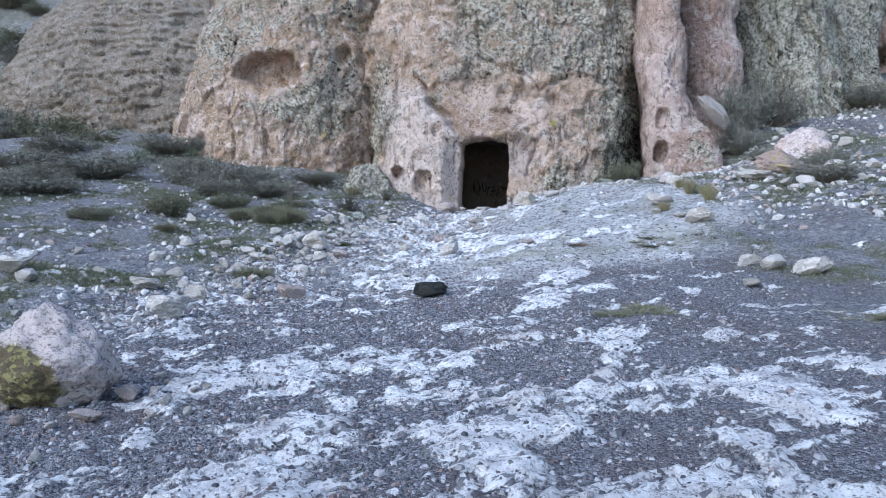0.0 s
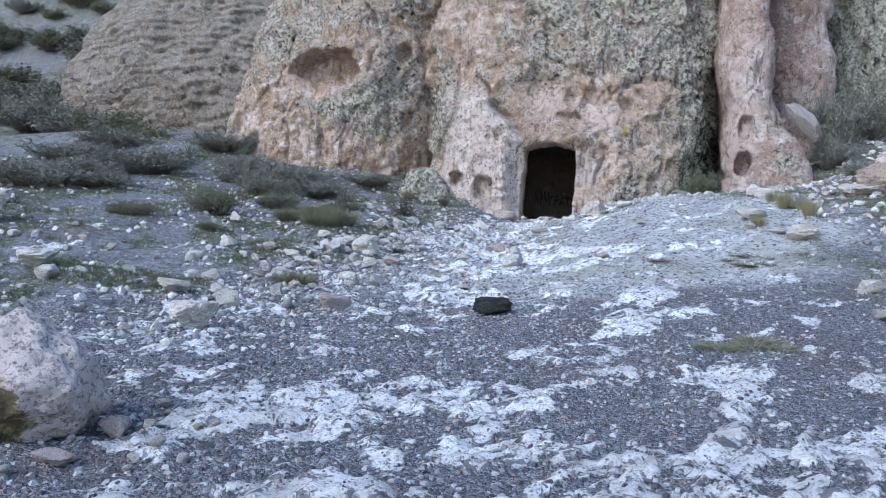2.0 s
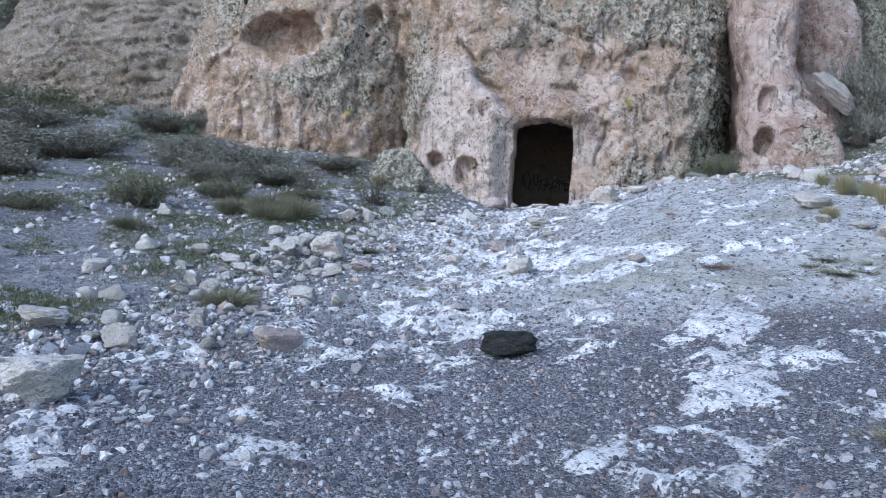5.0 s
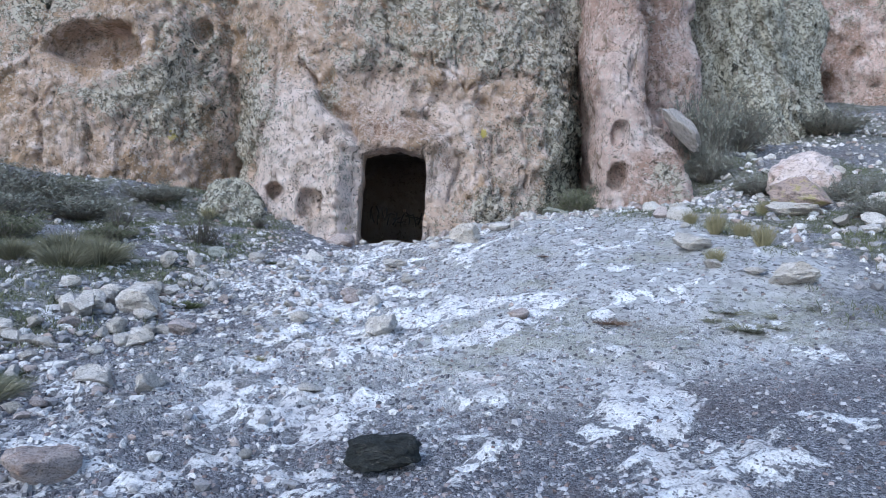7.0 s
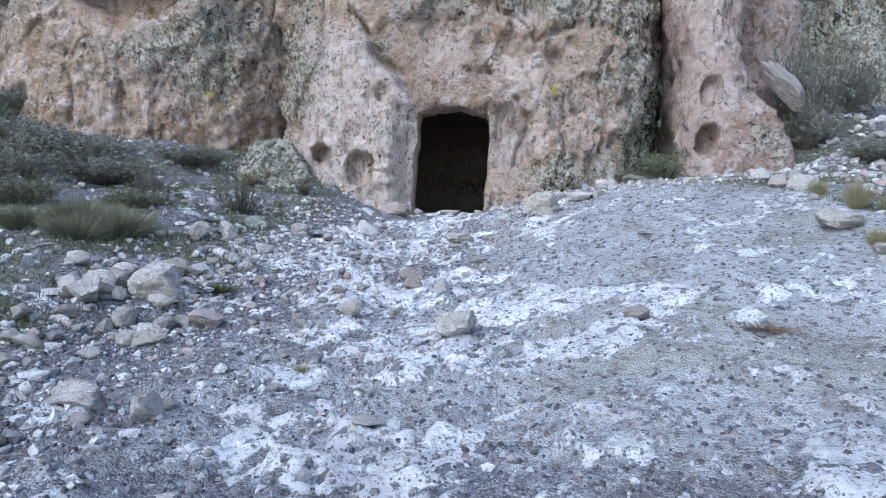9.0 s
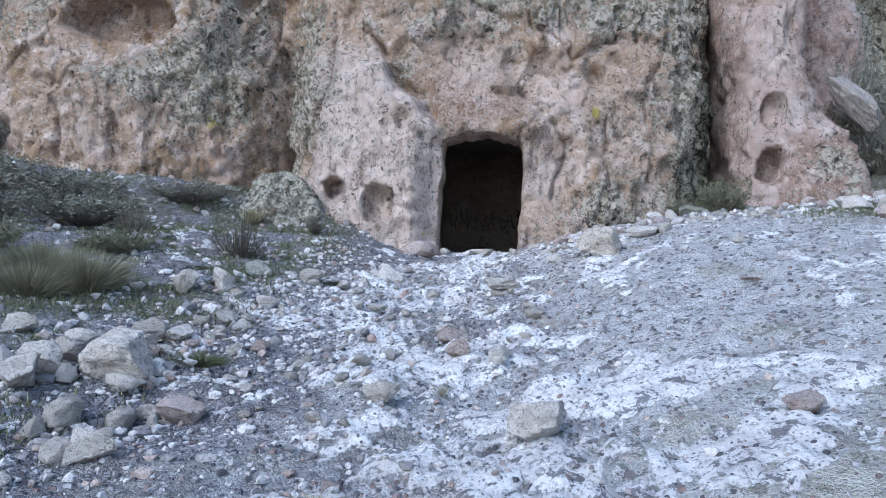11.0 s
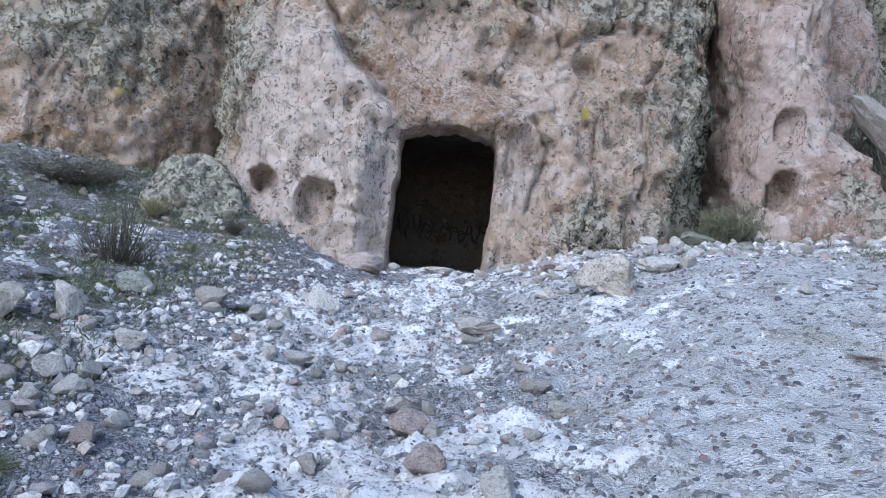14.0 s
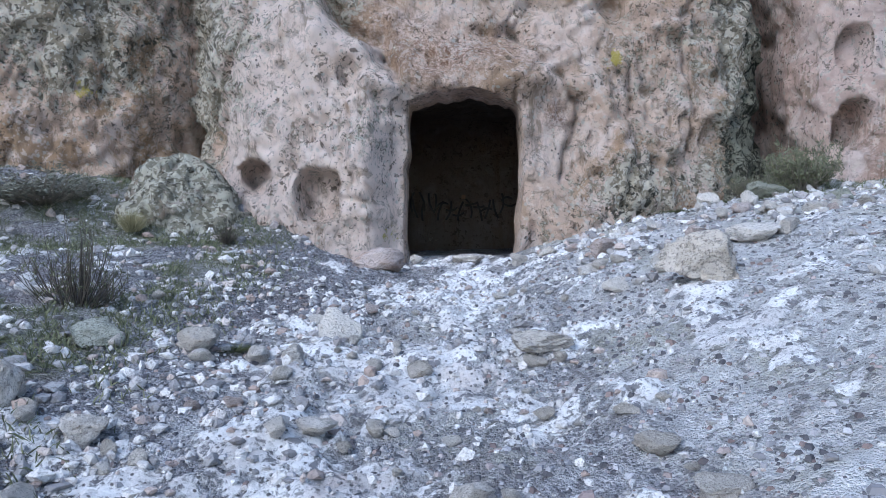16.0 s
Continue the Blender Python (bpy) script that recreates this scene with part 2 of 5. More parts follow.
    h = k.math("ADD", h, k.math("MULTIPLY", k.math("ABSOLUTE", k.math("SUBTRACT", k.noise(6.5, 8, 0.78, 0.3), 0.5)), 1.5))
    h = k.math("ADD", h, k.math("MULTIPLY", k.step(k.noise(3.2, 7, 0.7, 0.3), 0.47, 0.51), 0.22))
    h = k.math("ADD", h, k.math("MULTIPLY", lich, k.math("MULTIPLY", tone, 0.35)))
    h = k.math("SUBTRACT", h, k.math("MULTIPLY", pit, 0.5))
    return k.done(col, 0.93, h, 1.0, 0.12)


def ground_material():
    k = Nodes("dusty_ground")
    fine, mid, big, sand = k.noise(30, 7, 0.8), k.noise(5.5, 7, 0.7, 0.4), k.noise(0.8, 5, 0.6), k.noise(90, 3, 0.7)
    grit, gcol = k.cells(150)
    grit2, gcol2 = k.cells(58)
    stone = k.mix(k.step(gcol2, 0.25, 0.85), (0.085, 0.082, 0.096), (0.45, 0.445, 0.48))
    stone = k.mix(0.5, stone, k.mix(k.step(gcol, 0.3, 0.9), (0.075, 0.072, 0.085), (0.51, 0.505, 0.54)))
    stone = k.mix(k.step(big, 0.49, 0.64, 0.0, 0.4), stone, (0.17, 0.13, 0.13))
    dust = k.mix(k.step(mid, 0.35, 0.65), (0.58, 0.56, 0.565), (0.82, 0.80, 0.805))
    dust = k.mix(k.step(k.noise(13, 5, 0.66, 0.3), 0.41, 0.46, 0.8, 0.0), dust, (0.19, 0.18, 0.185))
    dust = k.mix(k.step(k.noise(0.9, 4, 0.6), 0.52, 0.66, 0.0, 0.45), dust, (0.40, 0.38, 0.27))
    dust = k.mix(k.step(k.noise(2.2, 6, 0.7, 0.5), 0.5, 0.66, 0.0, 0.5), dust, (0.33, 0.30, 0.29))
    dmask = k.step(k.math("ADD", k.math("MULTIPLY", k.at("dust"), 0.8), k.math("MULTIPLY", k.noise(9, 7, 0.8), 0.9)), 0.5, 0.85)
    col = k.mix(dmask, stone, dust)
    soil = k.mix(k.step(mid, 0.4, 0.62), (0.22, 0.21, 0.165), (0.11, 0.125, 0.07))
    soil = k.mix(k.step(k.math("ADD", k.math("MULTIPLY", fine, 0.5), k.math("MULTIPLY", k.noise(13, 6, 0.75), 0.5)), 0.49, 0.56, 0.0, 0.85), soil, (0.52, 0.50, 0.48))
    soil = k.mix(k.step(k.noise(17, 6, 0.75, 0.3), 0.40, 0.46, 0.75, 0.0), soil, (0.085, 0.085, 0.07))
    soil = k.mix(k.step(k.noise(1.4, 7, 0.75, 0.5), 0.54, 0.62, 0.0, 0.7), soil, (0.48, 0.46, 0.455))
    hmask = k.step(k.math("ADD", k.math("MULTIPLY", k.at("herb"), 0.7), k.math("MULTIPLY", k.noise(2.4, 6, 0.7), 0.7)), 0.55, 0.85)
    col = k.mix(k.math("MULTIPLY", hmask, 0.8), col, soil)
    rock = k.mix(k.step(k.noise(3.0, 6, 0.7), 0.38, 0.58), (0.68, 0.645, 0.645), (0.87, 0.85, 0.855))
    rock = k.mix(k.step(k.noise(1.1, 5, 0.65), 0.56, 0.70, 0.0, 0.6), rock, (0.50, 0.42, 0.40))
    rock = k.mix(k.step(k.noise(1.7, 5, 0.7), 0.60, 0.70, 0.0, 0.5), rock, (0.27, 0.27, 0.27))
    rock = k.mix(k.step(fine, 0.38, 0.50, 0.8, 0.0), rock, (0.2, 0.185, 0.185))
    rock = k.mix(k.step(k.noise(8, 6, 0.70, 0.4), 0.40, 0.45, 0.85, 0.0), rock, (0.13, 0.125, 0.14))
    spots, _ = k.cells(24)
    rock = k.mix(k.math("MULTIPLY", k.step(spots, 0.14, 0.26, 0.9, 0.0), k.step(k.noise(4, 4, 0.6), 0.38, 0.52)), rock, (0.08, 0.07, 0.075))
    edge = k.math("MULTIPLY", k.math("SUBTRACT", k.noise(6.5, 9, 0.84, 0.5), 0.5), 4.2)
    bmask = k.step(k.math("ADD", k.at("bare"), edge), 0.40, 0.54)
    col = k.mix(bmask, col, rock)
    h = k.math("ADD", k.math("MULTIPLY", fine, 0.7), k.math("MULTIPLY", mid, 0.5))
    h = k.math("ADD", h, k.math("MULTIPLY", bmask, 0.45))
    h = k.math("SUBTRACT", h, k.math("MULTIPLY", k.math("MULTIPLY", grit2, k.math("SUBTRACT", 1.0, bmask)), 0.9))
    h = k.math("SUBTRACT", h, k.math("MULTIPLY", k.math("MULTIPLY", grit, k.math("SUBTRACT", 1.0, bmask)), 0.5))
    return k.done(col, 0.95, h, 1.0, 0.04, 0.15)


def rock_material(name, light, dark, spot=(0.12, 0.1, 0.095), moss=0.0, rust=0.0, hollow=None):
    k = Nodes(name)
    a, b, c = k.noise(3.0, 6, 0.65, 0.4), k.noise(30, 5, 0.7), k.noise(9, 5, 0.65)
    col = k.mix(k.step(k.math("ADD", a, k.math("MULTIPLY", k.math("SUBTRACT", k.random(), 0.5), 0.45)), 0.36, 0.66), light, dark)
    col = k.mix(k.step(b, 0.40, 0.46, 0.6, 0.0), col, spot)
    col = k.mix(k.step(k.noise(13, 5, 0.65, 0.4), 0.40, 0.44, 0.55, 0.0), col, spot)
    col = k.mix(k.step(c, 0.58, 0.72, 0.0, 0.3), col, (0.34, 0.30, 0.265))
    if rust:
        col = k.mix(k.step(k.noise(2.2, 4, 0.6), 0.5, 0.62, 0.0, rust), col, (0.34, 0.16, 0.08))
    if moss:
        col = k.mix(k.step(k.noise(4.5, 5, 0.7), 0.5, 0.62, 0.0, moss), col, (0.33, 0.32, 0.05))
    if hollow:
        gap = k.t.nodes.new("ShaderNodeVectorMath")
        gap.operation = "DISTANCE"
        k.link(k.pos, gap.inputs[0])
        gap.inputs[1].default_value = hollow
        near = k.step(k.math("ADD", gap.outputs["Value"], k.math("MULTIPLY", k.math("SUBTRACT", c, 0.5), 0.35)), 0.36, 0.43, 1.0, 0.0)
        crust = k.mix(k.step(k.noise(14, 5, 0.7), 0.48, 0.58), (0.11, 0.085, 0.055), (0.25, 0.225, 0.10))
        col = k.mix(near, col, crust)
    pits, _ = k.cells(22)
    pit = k.math("MULTIPLY", k.step(pits, 0.14, 0.26, 1.0, 0.0), k.step(a, 0.4, 0.55))
    col = k.mix(k.math("MULTIPLY", pit, 0.55), col, spot)
    h = k.math("ADD", k.math("MULTIPLY", b, 0.5), k.math("MULTIPLY", c, 0.8))
    h = k.math("SUBTRACT", h, k.math("MULTIPLY", pit, 0.3))
    return k.done(col, 0.92, h, 1.0, 0.05, 0.2)


def plant_material(name, a, b, rough=0.75):
    k = Nodes(name)
    col = k.mix(k.random(island=True), a, b)
    col = k.mix(k.step(k.noise(2.5, 3, 0.6), 0.4, 0.65, 0.0, 0.5), col, tuple(0.55 * v for v in a))
    return k.done(col, rough)


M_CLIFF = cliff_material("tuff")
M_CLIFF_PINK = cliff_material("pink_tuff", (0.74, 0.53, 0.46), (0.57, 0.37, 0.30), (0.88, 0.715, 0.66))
M_CLIFF_GREY = cliff_material("weathered_tuff", (0.50, 0.43, 0.36), (0.38, 0.30, 0.23), (0.60, 0.53, 0.47), ((0.31, 0.285, 0.22), (0.70, 0.66, 0.55)))
M_LEDGE = cliff_material("dark_ledge_tuff", (0.38, 0.32, 0.27), (0.28, 0.215, 0.165), (0.46, 0.40, 0.35), ((0.19, 0.175, 0.135), (0.44, 0.41, 0.345)), 0.6)
# chamber tuff: a darkened copy, so its colour carries the interior's shade
M_CHAMBER_SHADE = cliff_material("shaded_chamber_tuff", (0.33, 0.265, 0.215), (0.25, 0.19, 0.15), (0.38, 0.31, 0.26), speck=0.0)
M_GROUND = ground_material()
M_ROCK = rock_material("pale_rock", (0.78, 0.72, 0.68), (0.56, 0.505, 0.46), (0.2, 0.17, 0.15))
M_ROCK_PINK = rock_material("pink_rock", (0.66, 0.555, 0.53), (0.52, 0.42, 0.385), rust=0.28)
M_ROCK_MOSS = rock_material("mossy_rock", (0.56, 0.46, 0.43), (0.36, 0.27, 0.24), moss=0.4, rust=0.2)
M_ROCK_LICHEN = rock_material("lichened_rock", (0.52, 0.52, 0.46), (0.30, 0.30, 0.25), (0.06, 0.065, 0.05))
M_ROCK_DARK = rock_material("dark_basalt", (0.038, 0.042, 0.042), (0.07, 0.07, 0.066), (0.02, 0.02, 0.02))
M_TWIG = plant_material("dry_twig", (0.30, 0.27, 0.23), (0.15, 0.13, 0.11))
M_LEAF = plant_material("grey_green_leaf", (0.20, 0.205, 0.125), (0.055, 0.062, 0.038))
M_LEAF_GREY = plant_material("grey_leaf", (0.30, 0.30, 0.25), (0.085, 0.085, 0.07))
M_STRAW = plant_material("straw_grass", (0.36, 0.31, 0.19), (0.21, 0.19, 0.10))
M_GRASS = plant_material("green_grass", (0.15, 0.16, 0.085), (0.07, 0.082, 0.04))
M_YUCCA = plant_material("yucca_leaf", (0.15, 0.19, 0.13), (0.09, 0.12, 0.075))

# ---------- ground: one sheet to the horizon ----------
def spread(lo, hi, step, far, growth=1.14):
    mid = list(np.arange(lo, hi, step))
    out, d, p = [], step, hi
    while p < far:
        d *= growth
        p += d
        out.append(p)
    low, d, p = [], step, lo
    while p > -far:
        d *= growth
        p -= d
        low.append(p)
    return np.array(low[::-1] + mid + out)


def build_ground():
    xs, ys = spread(-6.0, 6.8, 0.034, 500), spread(-18.4, 0.4, 0.034, 500)
    Y, X = np.meshgrid(ys, xs, indexing="ij")
    x, y = X.ravel(), Y.ravel()
    relief, bare, dust, herb = ground_detail(x, y)
    z = terrain(x, y) + relief
    me = mesh_from("ground", np.stack([x, y, z], -1), grid_faces(len(ys), len(xs)), M_GROUND, {"bare": bare, "dust": dust, "herb": herb})
    return tagged(new("ground", me), "pale bedrock, grey gravel and dusty soil sloping up to the cave", "ground", kind="structure")


build_ground()


# ---------- cliff: rounded masses of weathered tuff ----------
def blob(x, z, items):
    out = np.zeros_like(x)
    for cx, cz, rx, rz, a in items:
        out += a * np.exp(-(((x - cx) / rx) ** 2) - (((z - cz) / rz) ** 2))
    return out


def pocket(x, z, cx, cz, rx, rz, depth, edge=0.25, flat=2.0, flat_bottom=0.0):
    """Depth of a hollow with a crisp rim."""
    dz = (z - cz) / rz
    if flat_bottom:
        dz = np.where(dz < 0, dz * (1 + flat_bottom), dz)
    d = (np.abs((x - cx) / rx) ** flat + np.abs(dz) ** flat) ** (1 / flat)
    d = d + 0.10 * fbm(x, z, 0.0, 0.35, 3, 77)
    return depth * ss(1.0, 1.0 - edge, d)


def crack(x, z, pts, width, depth, seed=0):
    """A winding groove along a line of (x, z)."""
    wx, wz = x + 0.09 * fbm(x, z, 0.0, 0.4, 3, 301 + seed), z + 0.09 * fbm(x, z, 5.0, 0.4, 3, 303 + seed)
    best = np.full(len(x), 9.0)
    for (ax, az), (bx, bz) in zip(pts, pts[1:]):
        dx, dz = bx - ax, bz - az
        t = np.clip(((wx - ax) * dx + (wz - az) * dz) / (dx * dx + dz * dz), 0, 1)
        best = np.minimum(best, np.hypot(wx - ax - t * dx, wz - az - t * dz))
    return depth * ss(width, 0.0, best)


def mass(name, label, mat, cx, cy, rx, ry, z0, z1, lean=(0.0, 0.0), square=2.6, shoulder=0.55, res=0.06, rough=1.0, seed=1,
         shape=None, masks=None, strata=0.0, front=None, top=2.2):
    """A free-standing rock mass: rings of a squarish oval that close over the top, roughened outwards."""
    fine = max(24, int(2.6 * (rx + ry) / res))
    # denser on the side that faces the gully
    u = np.linspace(0, 1, fine, endpoint=False)
    th = 2 * math.pi * u + 0.75 * np.sin(2 * math.pi * u) * -1.0 + math.pi
    rows = int((z1 - z0) / res)
    v = np.linspace(0, 1, rows)
    V, T = np.meshgrid(v, th, indexing="ij")
    s, c = np.sin(T), np.cos(T)
    e = 2.0 / square
    ox, oy = np.sign(s) * np.abs(s) ** e, np.sign(c) * np.abs(c) ** e
    k = np.clip((V - shoulder) / (1 - shoulder), 0, 1)
    prof = np.power(np.clip(1 - k ** top, 0, 1), 1 / top)
    z = z0 + (z1 - z0) * V
    x = cx + rx * ox * prof + lean[0] * (z - z0)
    y = cy + ry * oy * prof + lean[1] * (z - z0)
    nx, ny = ox / rx, oy / ry
    ln = np.hypot(nx, ny) + 1e-9
    nx, ny = nx / ln, ny / ln
    x, y, z, nx, ny = (a.ravel() for a in (x, y, z, nx, ny))
    d = rough * (0.24 * fbm(x, y, z * 0.7, 1.9, 3, seed) + 0.08 * fbm(x, y, z, 0.6, 3, seed + 9) + 0.05 * fbm(x, y, z, 0.17, 3, seed + 19))
    d -= rough * 0.05 * ss(0.45, 0.65, vnoise(x * 2.1, y * 2.1, z * 1.7, seed + 29)) + rough * 0.03 * ss(0.3, 0.7, vnoise(x * 5.1, y * 5.1, z * 5.1, seed + 33))
    d -= rough * 0.10 * ss(0.93, 1.0, 1 - np.abs(fbm(x * 1.6, y * 1.6, z * 0.35, 0.9, 4, seed + 37))) * ss(-0.2, 0.5, fbm(x, y, z, 2.2, 2, seed + 39))
    d += rough * 0.05 * np.abs(fbm(x, y, z, 0.32, 3, seed + 45))
    d += rough * 0.07 * (np.abs(fbm(x, y, z * 0.8, 0.75, 3, seed + 49)) - 0.3) + rough * 0.05 * (np.abs(vnoise(x * 7.3, y * 7.3, z * 7.3, seed + 51)) - 0.3)
    flake = 2.6 * fbm(x, y, z * 0.8, 1.1, 4, seed + 57) + 8
    d += rough * 0.085 * (np.floor(flake) - 8 + ss(0.40, 0.60, flake % 1.0))
    if strata:
        lay = (z - 0.06 * x) * 2.6 + 1.1 * fbm(x, y, z, 2.4, 5, seed + 3)
        d += strata * (ss(0.1, 0.25, lay % 1.0) - (lay % 1.0)) * 1.6 + 0.6 * strata * vnoise(x * 0.6, y * 0.6, np.floor(lay) * 3.7, seed)
    if shape is not None:
        d, x, y, z = shape(x, y, z, d)
    px, py = x + nx * d, y + ny * d
    if front is not None:
        px, py, z = front(px, py, z)
    z = z + 0.05 * rough * fbm(px, py, z, 0.5, 2, seed + 41)
    verts = np.stack([px, py, z], -1)
    faces = grid_faces(rows, fine, True)
    at = masks(px, py, z) if masks else {}
    attrs = {n: np.clip(at.get(n, np.zeros(len(px))), 0, 2) for n in ("lichen", "fresh", "moss", "rust", "yellow")}
    return verts, faces, attrs


def put_mass(name, label, mat, *args, **kw):
    verts, faces, attrs = mass(name, label, mat, *args, **kw)
    return tagged(new(name, mesh_from(name, verts, faces, mat, attrs)), label, "rock face", kind="structure")


# the doorway's outline, walked round once
def door_outline(n=120):
    pts = []
    hw, top, bot, r = 0.70, 1.99, -0.4, 0.16
    for i in range(n):
        a = 2 * math.pi * i / n
        s, c = math.sin(a), math.cos(a)
        m = max(abs(s) / 1.0, abs(c) / 1.0)
        ux, uz = s / m, -c / m
        q = (abs(ux) ** 26 + abs(uz) ** 26) ** (1 / 26)
        ux, uz = ux / q, uz / q
        x = ux * hw
        z = (top + bot) / 2 + uz * (top - bot) / 2
        wob = float(fbm(np.array([x]), np.array([z]), 3.3, 0.45, 3, 5)[0])
        arch = 0.13 * (1 - (x / hw) ** 2) if uz > 0.9 else 0.0
        lean = -0.06 * (1 - max(z, 0) / top)
        pts.append((x + lean + 0.045 * wob * (abs(ux) > 0.8), z + arch * 0.8 + (0.09 * wob + 0.03 * math.sin(9 * x + 1.3) * math.sin(23 * x)) * (uz > 0.8) - 0.03 * (uz > 0.8)))
    return np.array(pts)


OUTLINE = door_outline()


def in_door(x, z):
    inside = np.zeros(len(x), bool)
    j = len(OUTLINE) - 1
    for i in range(len(OUTLINE)):
        (xi, zi), (xj, zj) = OUTLINE[i], OUTLINE[j]
        cross = ((zi > z) != (zj > z)) & (x < (xj - xi) * (z - zi) / (zj - zi + 1e-12) + xi)
        inside ^= cross
        j = i
    return inside


def centre_front(px, py, z):
    """The face round the doorway: buttress, lintel, hollows."""
    near = np.exp(-((np.maximum(np.abs(px + 0.03) - 0.72, 0) / 0.45) ** 2) - (np.maximum(z - 2.0, 0) / 0.35) ** 2) * (py < 2.5)
    py = py * (1 - near) + near * (0.02 + 0.10 * fbm(px, 0.0, z, 0.5, 3, 61) + 0.05 * fbm(px, 0.0, z, 0.14, 3, 63))
    fr = py < 2.2
    # the pale buttress stands forward, below a slanting edge
    edge = (px + 1.55) * 0.76 + (z - 3.1) * 0.65 + 0.15 * fbm(px, z, 0.0, 0.6, 4, 71)
    side = ss(0.04, -0.05, edge) * ss(-3.6, -2.3, px) * ss(3.9, 2.6, z) * ss(-0.78, -1.2, px)
    py = py - fr * 0.42 * side - fr * 0.22 * side * ss(2.2, 0.4, z)
    # brow over the door
    brow = np.exp(-(((px - 0.1) / 1.1) ** 2)) * ss(1.95, 2.15, z) * ss(2.9, 2.3, z)
    py = py - fr * 0.32 * brow
    # right-hand foot
    py = py - fr * 0.22 * ss(1.2, 0.3, z) * ss(0.8, 1.2, px) * ss(2.8, 1.6, px)
    hol = pocket(px, z, -2.55, 1.05, 0.27, 0.24, 0.5, 0.22) + pocket(px, z, -1.72, 0.80, 0.28, 0.36, 0.42, 0.2, 3.0)
    hol += pocket(px, z, -1.37, 2.25, 0.16, 0.20, 0.14, 0.5) + pocket(px, z, -1.06, 1.98, 0.09, 0.08, 0.07, 0.6)
    hol += pocket(px, z, 1.85, 3.15, 0.30, 0.24, 0.22, 0.7) + pocket(px, z, 2.55, 2.75, 0.25, 0.14, 0.12, 0.6)
    hol += pocket(px, z, 0.1, 2.14, 0.55, 0.16, 0.16, 0.8) + pocket(px, z, -0.35, 2.42, 0.4, 0.2, 0.16, 0.7) + pocket(px, z, -0.25, 2.3, 0.5, 0.10, 0.10, 0.7) + pocket(px, z, 1.3, 2.28, 0.28, 0.10, 0.12, 0.5) + pocket(px, z, 0.35, 2.75, 0.5, 0.2, 0.12, 0.7) + pocket(px, z, 2.2, 1.9, 0.5, 0.7, 0.14, 0.9)
    hol += pocket(px, z, 0.9, 3.3, 0.9, 0.35, 0.16, 0.8) + pocket(px, z, -0.5, 3.6, 0.35, 0.9, 0.14, 0.8)
    hol += crack(px, z, [(0.62, 2.0), (0.95, 2.4), (0.55, 2.95)], 0.07, 0.12) + crack(px, z, [(1.2, 1.0), (1.35, 1.9), (1.05, 2.3)], 0.06, 0.10, 3)
    hol += crack(px, z, [(-2.1, 3.9), (-1.55, 3.14), (-1.2, 2.74), (-0.75, 2.2)], 0.09, 0.2, 5) + crack(px, z, [(2.9, 1.3), (2.75, 2.6), (3.05, 3.6)], 0.06, 0.12, 7)
    hol += crack(px, z, [(-3.3, 1.8), (-2.7, 3.0), (-2.9, 4.2)], 0.07, 0.12, 9) + crack(px, z, [(0.9, 3.9), (1.5, 3.5), (2.4, 3.9), (3.3, 3.6)], 0.10, 0.14, 11)
    hol += crack(px, z, [(1.9, 0.6), (2.2, 1.5), (2.0, 2.4)], 0.08, 0.12, 13) + crack(px, z, [(-0.4, 5.2), (-0.2, 4.4), (0.6, 4.0)], 0.1, 0.14, 15)
    py = py + fr * hol
    return px, py, z


